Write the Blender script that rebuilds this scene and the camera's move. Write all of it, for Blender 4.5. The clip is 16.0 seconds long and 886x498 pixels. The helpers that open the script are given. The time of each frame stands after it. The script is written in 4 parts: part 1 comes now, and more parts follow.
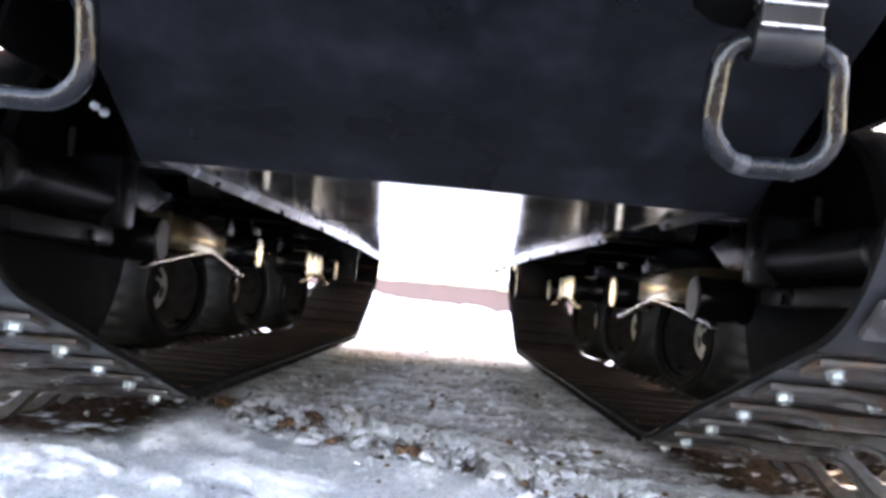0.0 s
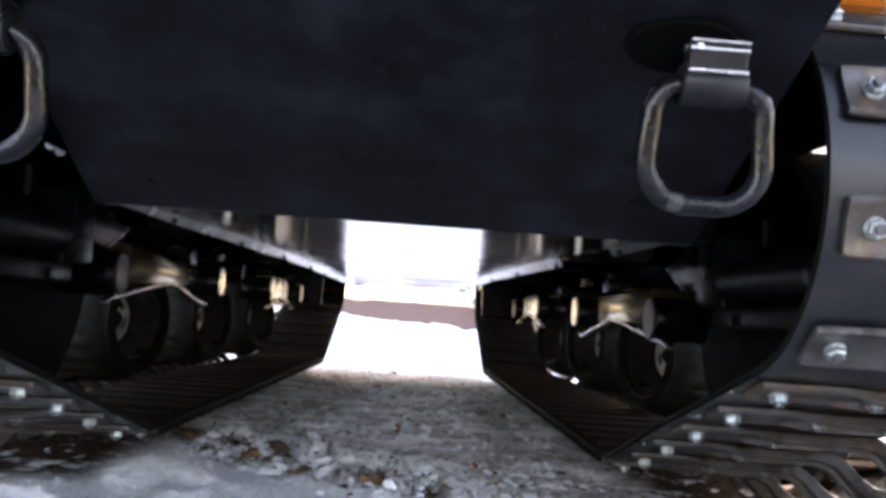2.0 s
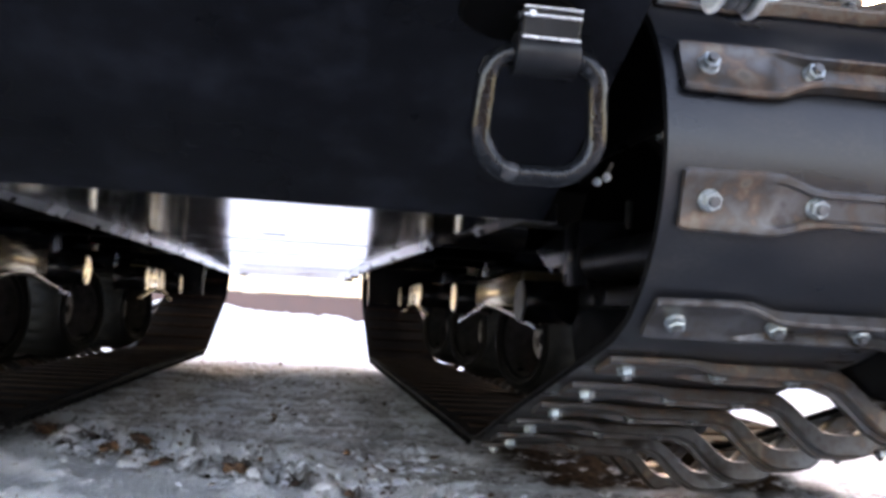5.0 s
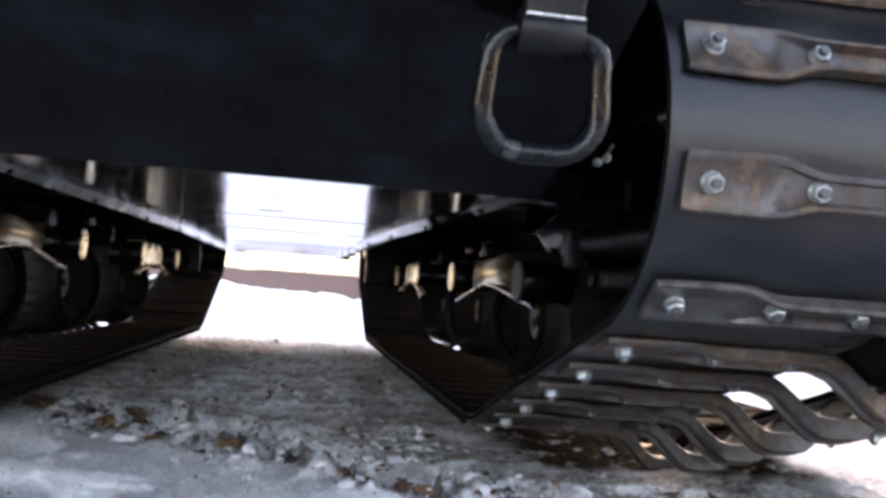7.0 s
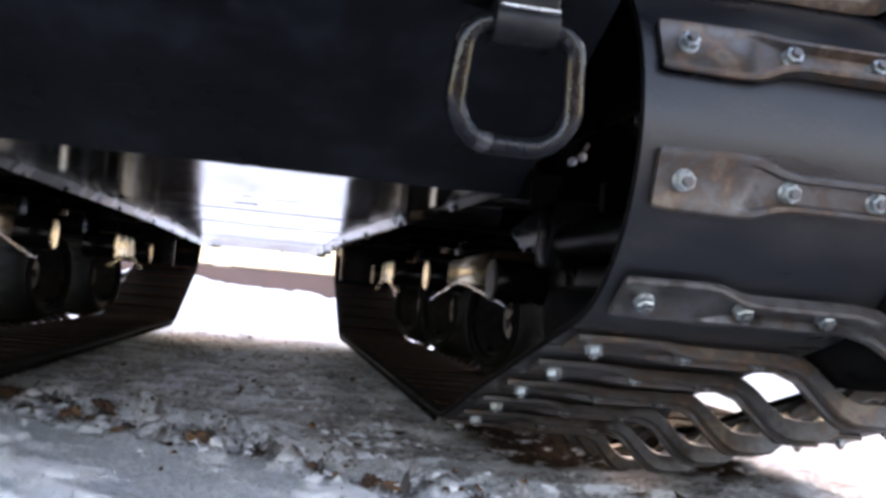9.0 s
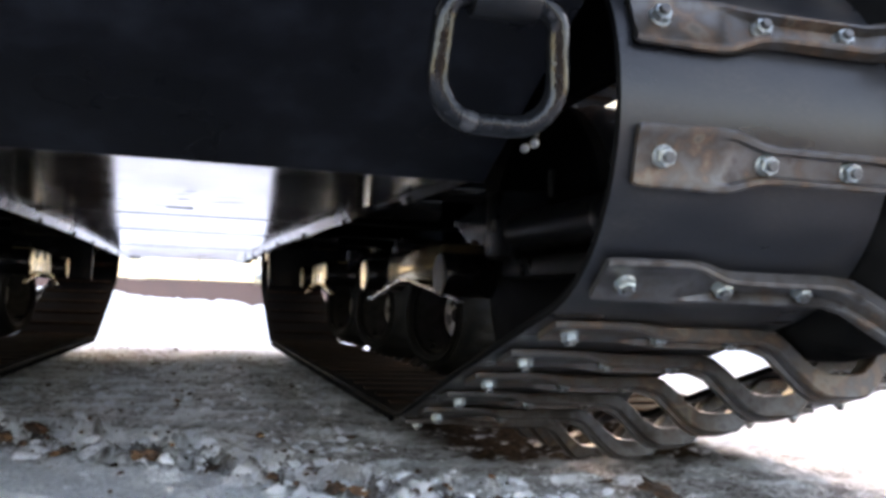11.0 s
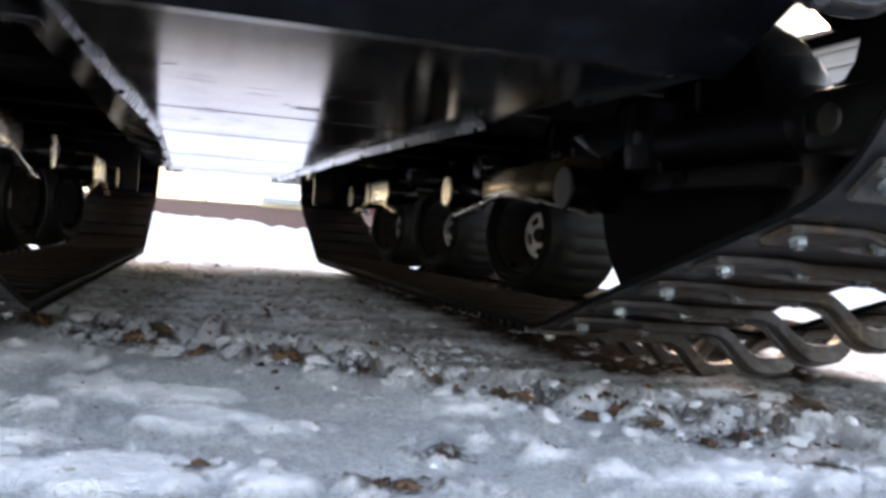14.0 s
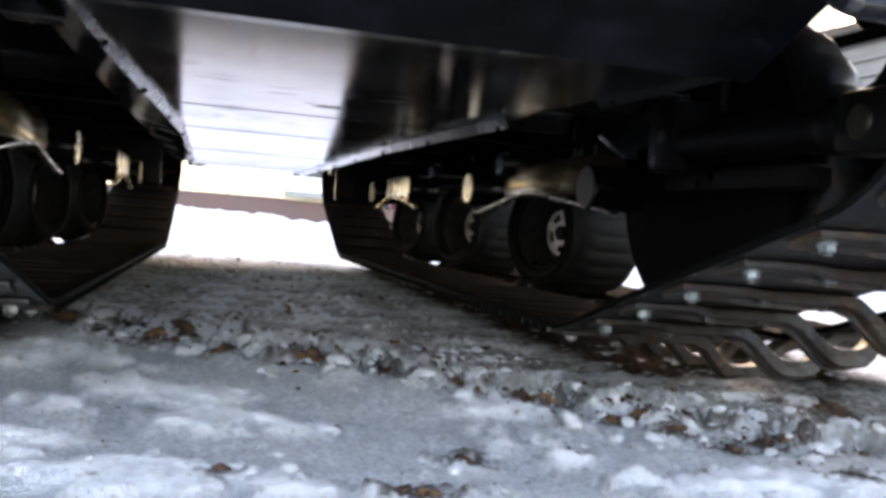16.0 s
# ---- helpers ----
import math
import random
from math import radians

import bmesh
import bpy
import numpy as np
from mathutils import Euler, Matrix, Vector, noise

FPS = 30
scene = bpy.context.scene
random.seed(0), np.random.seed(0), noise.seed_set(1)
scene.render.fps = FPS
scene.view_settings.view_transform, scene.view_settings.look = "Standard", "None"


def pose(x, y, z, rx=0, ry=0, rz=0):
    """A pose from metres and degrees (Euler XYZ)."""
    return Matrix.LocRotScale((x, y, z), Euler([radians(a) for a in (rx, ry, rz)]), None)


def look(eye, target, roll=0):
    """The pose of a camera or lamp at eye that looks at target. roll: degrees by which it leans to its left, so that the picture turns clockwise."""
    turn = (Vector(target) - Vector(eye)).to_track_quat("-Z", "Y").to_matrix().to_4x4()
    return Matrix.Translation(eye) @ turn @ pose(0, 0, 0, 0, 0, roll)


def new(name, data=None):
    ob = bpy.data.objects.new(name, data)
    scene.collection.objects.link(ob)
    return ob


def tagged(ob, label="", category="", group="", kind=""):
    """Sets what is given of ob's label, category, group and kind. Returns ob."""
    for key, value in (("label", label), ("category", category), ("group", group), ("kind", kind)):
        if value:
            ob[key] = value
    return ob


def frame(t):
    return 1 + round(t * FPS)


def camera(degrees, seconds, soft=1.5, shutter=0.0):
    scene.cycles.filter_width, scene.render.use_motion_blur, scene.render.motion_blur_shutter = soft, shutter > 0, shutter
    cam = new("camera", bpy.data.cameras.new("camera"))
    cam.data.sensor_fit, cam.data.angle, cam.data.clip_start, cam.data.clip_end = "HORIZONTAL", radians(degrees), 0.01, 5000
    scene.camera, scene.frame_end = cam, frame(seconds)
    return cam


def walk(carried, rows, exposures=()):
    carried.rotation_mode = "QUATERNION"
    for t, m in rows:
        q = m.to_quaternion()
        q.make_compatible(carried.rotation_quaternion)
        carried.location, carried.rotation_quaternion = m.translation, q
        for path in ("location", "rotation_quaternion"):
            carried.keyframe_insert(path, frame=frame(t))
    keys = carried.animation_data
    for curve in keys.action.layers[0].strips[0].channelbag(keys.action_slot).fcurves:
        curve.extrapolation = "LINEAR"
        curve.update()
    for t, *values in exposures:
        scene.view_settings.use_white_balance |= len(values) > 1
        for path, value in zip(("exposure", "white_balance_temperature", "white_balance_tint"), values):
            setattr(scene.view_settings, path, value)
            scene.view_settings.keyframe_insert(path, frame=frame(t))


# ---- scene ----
cam = camera(53.0, 16.0, soft=3.6)
PATH = [
    (0, (0.0, 0.234, 0.349), (0.009, 2.232, 0.452), 5.3),
    (0.5, (0.012, 0.22, 0.365), (0.061, 2.219, 0.405), 3.9),
    (1, (0.02, 0.193, 0.384), (0.07, 2.191, 0.453), 1.8),
    (1.5, (0.021, 0.201, 0.385), (0.071, 2.199, 0.47), 2.4),
    (2, (0.019, 0.206, 0.373), (0.095, 2.199, 0.519), 3.9),
    (2.5, (0.035, 0.214, 0.364), (0.154, 2.204, 0.526), 4.6),
    (3, (0.05, 0.221, 0.363), (0.218, 2.207, 0.525), 3.6),
    (3.5, (0.067, 0.219, 0.364), (0.291, 2.198, 0.539), 3.1),
    (4, (0.063, 0.227, 0.361), (0.293, 2.208, 0.515), 3.5),
    (4.5, (0.085, 0.226, 0.358), (0.378, 2.199, 0.508), 2.8),
    (7, (0.083, 0.233, 0.356), (0.399, 2.206, 0.454), 4.0),
    (7.5, (0.081, 0.232, 0.353), (0.398, 2.203, 0.461), 4.6),
    (8, (0.077, 0.237, 0.35), (0.392, 2.209, 0.451), 5.3),
    (8.5, (0.08, 0.24, 0.346), (0.407, 2.21, 0.437), 5.7),
    (9, (0.092, 0.236, 0.346), (0.457, 2.2, 0.452), 5.2),
    (11.3, (0.011, 0.317, 0.326), (0.643, 2.211, 0.444), 0.5),
    (11.5, (-0.017, 0.333, 0.302), (0.687, 2.201, 0.416), 0.3),
    (12, (-0.126, 0.393, 0.285), (0.483, 2.298, 0.312), 2.7),
    (12.5, (-0.228, 0.416, 0.273), (0.302, 2.344, 0.286), 3.9),
    (13, (-0.244, 0.416, 0.272), (0.319, 2.334, 0.23), 4.7),
    (13.5, (-0.242, 0.411, 0.276), (0.323, 2.33, 0.24), 3.4),
    (14, (-0.242, 0.413, 0.271), (0.332, 2.329, 0.237), 4.0),
    (14.5, (-0.237, 0.413, 0.278), (0.334, 2.33, 0.24), 4.1),
    (15, (-0.237, 0.412, 0.279), (0.294, 2.339, 0.225), 4.3),
    (15.5, (-0.238, 0.421, 0.281), (0.288, 2.35, 0.209), 4.4),
    (16, (-0.243, 0.422, 0.284), (0.288, 2.35, 0.231), 4.3),
]
EXPOSURE = [(0, 5.2), (0.5, 4.95), (1.0, 4.65), (1.6, 4.45), (2.2, 4.32), (4.7, 4.22), (7.0, 4.05), (9.2, 4.02), (11.5, 4.06), (12.5, 3.97), (16, 3.97)]
walk(cam, [(t, look(eye, target, roll)) for t, eye, target, roll in PATH], [(t, e, 8500 if t < 10 else 8700, 27 if t < 10 else 23) for t, e in EXPOSURE])

# ---- light ----
SUN_AZ, SUN_EL = radians(20), radians(18)
world = bpy.data.worlds.new("sky")
scene.world = world
world.use_nodes = True
sky = world.node_tree.nodes.new("ShaderNodeTexSky")
sky.sky_type, sky.sun_disc = "NISHITA", False
sky.sun_elevation, sky.sun_rotation = SUN_EL, SUN_AZ
backing = world.node_tree.nodes["Background"]
sky.dust_density = 2.0
backing.inputs["Strength"].default_value = 0.15
world.node_tree.links.new(sky.outputs["Color"], backing.inputs["Color"])
lamp = bpy.data.lights.new("sun", "SUN")
lamp.energy, lamp.angle, lamp.color = 0.22, radians(2), (1.0, 0.93, 0.84)
sun = new("sun", lamp)
far_sun = Vector((math.sin(SUN_AZ) * math.cos(SUN_EL), math.cos(SUN_AZ) * math.cos(SUN_EL), math.sin(SUN_EL))) * 30
sun.matrix_world = look(far_sun, (0, 0, 0))


# ---- materials ----
def surface(name, colours, scale=20.0, rough=(0.4, 0.6), metal=0.0, bump=0.2, fine=300.0, stretch=(1, 1, 1), coat=0.0, spread=(0.35, 0.65), depth=0.003, by_object=False):
    m = bpy.data.materials.new(name)
    m.use_nodes = True
    n, l = m.node_tree.nodes, m.node_tree.links
    shader = n["Principled BSDF"]
    place = n.new("ShaderNodeTexCoord")
    room = n.new("ShaderNodeMapping")
    room.inputs["Scale"].default_value = stretch
    l.new(place.outputs["Object"], room.inputs["Vector"])
    if by_object:
        info = n.new("ShaderNodeObjectInfo")
        shift = n.new("ShaderNodeVectorMath")
        shift.operation = "MULTIPLY_ADD"
        shift.inputs[1].default_value = (1, 1, 1)
        l.new(place.outputs["Object"], shift.inputs[0])
        times = n.new("ShaderNodeMath")
        times.operation = "MULTIPLY"
        times.inputs[1].default_value = 40.0
        l.new(info.outputs["Random"], times.inputs[0])
        l.new(times.outputs[0], shift.inputs[2])
        l.new(shift.outputs[0], room.inputs["Vector"])
    big, small = n.new("ShaderNodeTexNoise"), n.new("ShaderNodeTexNoise")
    big.inputs["Scale"].default_value, big.inputs["Detail"].default_value = scale, 5
    small.inputs["Scale"].default_value, small.inputs["Detail"].default_value = fine, 3
    for t in (big, small):
        l.new(room.outputs["Vector"], t.inputs["Vector"])
    ramp = n.new("ShaderNodeValToRGB")
    steps = ramp.color_ramp.elements
    for k, c in enumerate(colours):
        at = spread[0] + (spread[1] - spread[0]) * k / max(1, len(colours) - 1)
        e = steps[k] if k < 2 else steps.new(at)
        e.position, e.color = at, (*c, 1)
    if len(colours) == 1:
        steps[1].color = (*colours[0], 1)
    mix = n.new("ShaderNodeMix")
    mix.data_type = "FLOAT"
    mix.inputs[0].default_value = 0.3
    l.new(big.outputs["Fac"], mix.inputs[2])
    l.new(small.outputs["Fac"], mix.inputs[3])
    if by_object:
        # some pieces are rustier than others
        share = n.new("ShaderNodeMath")
        share.operation = "MULTIPLY_ADD"
        share.inputs[1].default_value, share.inputs[2].default_value = 0.17, -0.11
        l.new(info.outputs["Random"], share.inputs[0])
        both = n.new("ShaderNodeMath")
        l.new(share.outputs[0], both.inputs[0])
        l.new(mix.outputs[0], both.inputs[1])
        l.new(both.outputs[0], ramp.inputs["Fac"])
    else:
        l.new(mix.outputs[0], ramp.inputs["Fac"])
    l.new(ramp.outputs["Color"], shader.inputs["Base Color"])
    grade = n.new("ShaderNodeMapRange")
    grade.inputs["From Min"].default_value, grade.inputs["From Max"].default_value = 0.3, 0.7
    grade.inputs["To Min"].default_value, grade.inputs["To Max"].default_value = rough
    l.new(big.outputs["Fac"], grade.inputs["Value"])
    l.new(grade.outputs[0], shader.inputs["Roughness"])
    shader.inputs["Metallic"].default_value = metal
    shader.inputs["Coat Weight"].default_value = coat
    shader.inputs["Coat Roughness"].default_value = 0.08
    if bump:
        relief = n.new("ShaderNodeBump")
        relief.inputs["Strength"].default_value, relief.inputs["Distance"].default_value = bump, depth
        l.new(mix.outputs[0], relief.inputs["Height"])
        l.new(relief.outputs["Normal"], shader.inputs["Normal"])
    return m


paint = surface("black_gloss_paint", [(0.003, 0.0032, 0.0036), (0.006, 0.006, 0.0065)], 6, (0.14, 0.30), bump=0.06, fine=40, depth=0.002)
paint.node_tree.nodes["Principled BSDF"].inputs["Specular IOR Level"].default_value = 0.22
bow_paint = surface("bow_satin_paint", [(0.002, 0.0022, 0.003), (0.0032, 0.0036, 0.005), (0.009, 0.0105, 0.014)], 9, (0.22, 0.45), bump=0.1, fine=30, depth=0.002)
bow_paint.node_tree.nodes["Principled BSDF"].inputs["Specular IOR Level"].default_value = 0.06
belly_paint = surface("belly_gloss_paint", [(0.006, 0.007, 0.008), (0.016, 0.016, 0.016)], 7, (0.07, 0.16), bump=0.07, fine=45, stretch=(1, 0.5, 1), depth=0.002)
belly_paint.node_tree.nodes["Principled BSDF"].inputs["Specular IOR Level"].default_value = 0.37
worn_edge = surface("worn_edge_paint", [(0.02, 0.02, 0.022), (0.35, 0.34, 0.33)], 30, (0.25, 0.5), metal=0.3, fine=160)
rubber = surface("belt_rubber", [(0.003, 0.0035, 0.0048), (0.005, 0.0056, 0.0072), (0.008, 0.0084, 0.0098), (0.016, 0.0152, 0.0148)], 11, (0.24, 0.42), bump=0.25, fine=220, stretch=(0.6, 1.4, 1.4), depth=0.001)
tyre_rubber = surface("tyre_rubber", [(0.003, 0.003, 0.003), (0.006, 0.006, 0.0055), (0.012, 0.0115, 0.010)], 18, (0.42, 0.7), bump=0.4, fine=150)
# darker copy of the rubber, with the shade put into its colour
dark_rubber = surface("shade_dark_rubber", [(0.003, 0.003, 0.003), (0.006, 0.006, 0.006)], 14, (0.5, 0.7), fine=150)
# lighter copy of the tyre rubber; light on the tread put into colour
lit_rubber = surface("lit_tread_rubber", [(0.022, 0.022, 0.023), (0.034, 0.034, 0.036), (0.046, 0.045, 0.044)], 16, (0.35, 0.6), bump=0.3, fine=120)
# hardly any colour or gloss: shade put into struts and guards
matt_black = surface("matt_black", [(0.0008, 0.0008, 0.0008), (0.002, 0.002, 0.002)], 20, (0.75, 0.9), fine=150)
matt_black.node_tree.nodes["Principled BSDF"].inputs["Specular IOR Level"].default_value = 0.02
black_rim = surface("black_rim_paint", [(0.004, 0.004, 0.0045), (0.010, 0.010, 0.010)], 15, (0.25, 0.45), bump=0.1)
# gold base and tint put the house's warm reflection into the black beam
beam_paint = surface("beam_reflection_paint", [(0.055, 0.042, 0.023), (0.085, 0.066, 0.037)], 8, (0.12, 0.2), metal=0.5, bump=0.06, depth=0.001)
beam_paint.node_tree.nodes["Principled BSDF"].inputs["Specular Tint"].default_value = (1.0, 0.82, 0.55, 1)
beam_paint.node_tree.nodes["Principled BSDF"].inputs["IOR"].default_value = 1.4
beam_paint.node_tree.nodes["Principled BSDF"].inputs["Specular IOR Level"].default_value = 0.3
dull_cap = surface("dull_cap_metal", [(0.025, 0.024, 0.02), (0.06, 0.057, 0.048)], 40, (0.45, 0.65), metal=0.3, bump=0.1)
olive_cap = surface("olive_cap_paint", [(0.004, 0.0045, 0.002), (0.009, 0.010, 0.005)], 60, (0.4, 0.6), bump=0.1)
steel = surface("grouser_steel", [(0.014, 0.0105, 0.008), (0.028, 0.024, 0.022), (0.046, 0.044, 0.045), (0.040, 0.036, 0.034), (0.030, 0.023, 0.018), (0.060, 0.034, 0.021), (0.078, 0.062, 0.047), (0.045, 0.036, 0.029)], 21, (0.30, 0.56), metal=0.35, bump=0.35, fine=75, spread=(0.30, 0.70), depth=0.0015, by_object=True)
dull_steel = surface("dull_bar_steel", [(0.010, 0.007, 0.005), (0.030, 0.020, 0.014)], 25, (0.55, 0.75), metal=0.0, bump=0.15, by_object=True)
rubber.node_tree.nodes["Principled BSDF"].inputs["Specular IOR Level"].default_value = 0.25
for dim in (tyre_rubber, dark_rubber, black_rim, dull_steel):
    dim.node_tree.nodes["Principled BSDF"].inputs["IOR"].default_value = 1.3
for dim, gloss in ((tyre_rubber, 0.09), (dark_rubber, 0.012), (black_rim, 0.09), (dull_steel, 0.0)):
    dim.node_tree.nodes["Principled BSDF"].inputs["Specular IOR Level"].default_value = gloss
zinc = surface("zinc_bolt", [(0.18, 0.205, 0.21), (0.36, 0.40, 0.405)], 90, (0.28, 0.45), metal=0.85, bump=0.05)
brass = surface("yellow_zinc_cap", [(0.80, 0.62, 0.34), (0.86, 0.70, 0.42)], 12, (0.22, 0.36), metal=0.85, bump=0.02)
chrome = surface("ring_worn_steel", [(0.002, 0.0024, 0.003), (0.006, 0.0068, 0.008), (0.003, 0.0034, 0.004), (0.035, 0.036, 0.039)], 34, (0.03, 0.13), metal=0.2, bump=0.7, fine=60, spread=(0.36, 0.66), depth=0.003, stretch=(1.6, 1.6, 0.7))
clip_steel = surface("clip_satin_paint", [(0.005, 0.0055, 0.0065), (0.011, 0.0115, 0.013)], 30, (0.3, 0.45), metal=0.3, bump=0.15, fine=90)
bare_lip = surface("bare_folded_steel", [(0.14, 0.14, 0.145), (0.40, 0.40, 0.41), (0.58, 0.58, 0.60)], 12, (0.2, 0.38), metal=0.6, bump=0.1, fine=120, spread=(0.3, 0.6))
edge_steel = surface("bright_edge_steel", [(0.08, 0.08, 0.082), (0.27, 0.27, 0.275), (0.48, 0.48, 0.49)], 10, (0.16, 0.32), metal=0.6, bump=0.1, fine=120, spread=(0.35, 0.62))
chrome.node_tree.nodes["Principled BSDF"].inputs["Specular IOR Level"].default_value = 0.2
clip_steel.node_tree.nodes["Principled BSDF"].inputs["Specular IOR Level"].default_value = 0.2
rim_paint = surface("rim_grey", [(0.26, 0.255, 0.25), (0.44, 0.435, 0.43)], 20, (0.3, 0.5), metal=0.2)
polished = surface("polished_edge", [(0.42, 0.42, 0.44), (0.62, 0.62, 0.64)], 14, (0.12, 0.28), metal=1.0, bump=0.05)
rim_gloss = surface("rim_gloss_paint", [(0.06, 0.06, 0.065), (0.16, 0.16, 0.165)], 30, (0.15, 0.3), metal=0.6, bump=0.08)
# darker copy of the rim paint; the well's shade is in its colour
rim_shade = surface("dark_rim_grey", [(0.035, 0.035, 0.035), (0.10, 0.10, 0.10)], 25, (0.25, 0.4), metal=0.5, bump=0.08)
scuffed = surface("scuffed_paint", [(0.02, 0.02, 0.02), (0.06, 0.058, 0.055)], 60, (0.6, 0.8), bump=0.3)
orange = surface("orange_paint", [(0.75, 0.2, 0.02), (0.8, 0.25, 0.03)], 3, (0.25, 0.4), bump=0.02)
red = surface("red_sprocket", [(0.25, 0.02, 0.02), (0.4, 0.04, 0.03)], 10, (0.35, 0.5))
hose_grey = surface("grey_rope_fibre", [(0.035, 0.034, 0.034), (0.07, 0.068, 0.066)], 40, (0.4, 0.6), bump=0.2)
grey_paint = surface("grey_spool_paint", [(0.15, 0.16, 0.155), (0.23, 0.24, 0.23)], 15, (0.35, 0.5))
grey_boards = surface("weathered_boards", [(0.10, 0.10, 0.10), (0.155, 0.155, 0.157)], 5, (0.6, 0.85), bump=0.2, stretch=(1, 0.3, 4))
plaster = surface("cream_plaster", [(0.60, 0.52, 0.38), (0.66, 0.58, 0.44)], 2, (0.7, 0.9), bump=0.3, fine=60)
plinth_paint = surface("brown_plinth", [(0.085, 0.048, 0.042), (0.11, 0.064, 0.056)], 3, (0.7, 0.9), bump=0.2)
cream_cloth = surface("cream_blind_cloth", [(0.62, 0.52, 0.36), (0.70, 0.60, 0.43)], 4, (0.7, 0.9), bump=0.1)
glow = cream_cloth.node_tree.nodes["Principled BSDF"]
# glow added to the blinds to brighten the house and its reflections
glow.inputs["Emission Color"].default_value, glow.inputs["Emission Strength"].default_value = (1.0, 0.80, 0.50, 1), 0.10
white_paint = surface("white_paint", [(0.7, 0.7, 0.7), (0.8, 0.8, 0.8)], 5, (0.4, 0.6))
# white base colour stands for the glint on the clamp heads
glint_white = surface("white_glint", [(0.86, 0.86, 0.86), (0.9, 0.9, 0.9)], 20, (0.15, 0.25), bump=0.02)
dark_void = surface("dark_frame", [(0.03, 0.03, 0.03), (0.05, 0.05, 0.05)], 5, (0.4, 0.6))
dark_timber = surface("dark_timber", [(0.03, 0.024, 0.02), (0.07, 0.055, 0.045)], 3, (0.6, 0.85), stretch=(6, 6, 0.6))
dirt = surface("brown_dirt", [(0.011, 0.006, 0.004), (0.034, 0.016, 0.008), (0.085, 0.040, 0.019), (0.16, 0.086, 0.045)], 38, (0.7, 0.95), bump=0.8, fine=260, by_object=True)


def snow_material():
    m = bpy.data.materials.new("packed_snow")
    m.use_nodes = True
    n, l = m.node_tree.nodes, m.node_tree.links
    shader = n["Principled BSDF"]
    place = n.new("ShaderNodeTexCoord")
    def noisy(scale, detail=6, rough=0.6, stretch=(1, 1, 1)):
        room = n.new("ShaderNodeMapping")
        room.inputs["Scale"].default_value = stretch
        l.new(place.outputs["Object"], room.inputs["Vector"])
        t = n.new("ShaderNodeTexNoise")
        t.inputs["Scale"].default_value, t.inputs["Detail"].default_value, t.inputs["Roughness"].default_value = scale, detail, rough
        l.new(room.outputs["Vector"], t.inputs["Vector"])
        return t.outputs["Fac"]
    def math_node(op, a, b):
        t = n.new("ShaderNodeMath")
        t.operation = op
        t.use_clamp = op == "MULTIPLY_ADD"
        for k, v in enumerate((a, b)):
            if isinstance(v, (int, float)):
                t.inputs[k].default_value = v
            else:
                l.new(v, t.inputs[k])
        return t.outputs[0]
    def ranged(v, a, b, lo=0.0, hi=1.0):
        t = n.new("ShaderNodeMapRange")
        for key, x in (("From Min", a), ("From Max", b), ("To Min", lo), ("To Max", hi)):
            t.inputs[key].default_value = x
        l.new(v, t.inputs["Value"])
        return t.outputs[0]
    def mixed(fac, a, b):
        t = n.new("ShaderNodeMix")
        t.data_type = "RGBA"
        l.new(fac, t.inputs[0])
        for k, v in ((6, a), (7, b)):
            if isinstance(v, tuple):
                t.inputs[k].default_value = (*v, 1)
            else:
                l.new(v, t.inputs[k])
        return t.outputs[2]
    mask = n.new("ShaderNodeAttribute")
    mask.attribute_name = "cover"
    split = n.new("ShaderNodeSeparateColor")
    l.new(mask.outputs["Color"], split.inputs[0])
    crust, soil_shade, trodden = split.outputs[0], split.outputs[1], split.outputs[2]
    grain = noisy(240, 4, 0.7)
    ice = mixed(ranged(noisy(9, 7, 0.65), 0.38, 0.62), (0.68, 0.72, 0.765), (0.86, 0.885, 0.915))
    ice = mixed(ranged(noisy(110, 5, 0.75), 0.40, 0.55), (0.47, 0.50, 0.55), ice)
    white = mixed(ranged(noisy(30, 6, 0.7), 0.35, 0.65), (0.78, 0.805, 0.855), (0.89, 0.905, 0.94))
    clean = mixed(crust, ice, white)
    clean = mixed(math_node("MULTIPLY", ranged(noisy(48, 5, 0.7), 0.61, 0.68), 0.7), clean, (0.22, 0.17, 0.13))
    wet = mixed(ranged(noisy(16, 8, 0.7, (0.6, 1.6, 1)), 0.36, 0.64), (0.53, 0.505, 0.50), (0.85, 0.84, 0.84))
    wet = mixed(ranged(noisy(60, 6, 0.8), 0.42, 0.54), (0.21, 0.185, 0.17), wet)
    wet = mixed(math_node("MULTIPLY", crust, 0.9), wet, (0.87, 0.90, 0.92))
    colour = mixed(trodden, clean, wet)
    # earth is dark enough to paint the shade under the tracks as well
    earth = mixed(ranged(noisy(60, 6, 0.7), 0.35, 0.65), (0.012, 0.0075, 0.005), (0.058, 0.036, 0.022))
    colour = mixed(soil_shade, colour, earth)
    l.new(colour, shader.inputs["Base Color"])
    l.new(math_node("MAXIMUM", math_node("MAXIMUM", ranged(crust, 0, 1, 0.45, 0.8), math_node("MULTIPLY", trodden, 0.75)), soil_shade), shader.inputs["Roughness"])
    l.new(ranged(soil_shade, 0, 1, 0.42, 0.02), shader.inputs["Specular IOR Level"])
    relief = n.new("ShaderNodeBump")
    relief.inputs["Distance"].default_value = 0.030
    # frozen crust is smoother than the trodden grain
    l.new(ranged(math_node("MULTIPLY", crust, math_node("SUBTRACT", 1.0, trodden)), 0, 1, 1.0, 0.72), relief.inputs["Strength"])
    l.new(math_node("ADD", noisy(60, 8, 0.7), math_node("MULTIPLY", grain, 0.5)), relief.inputs["Height"])
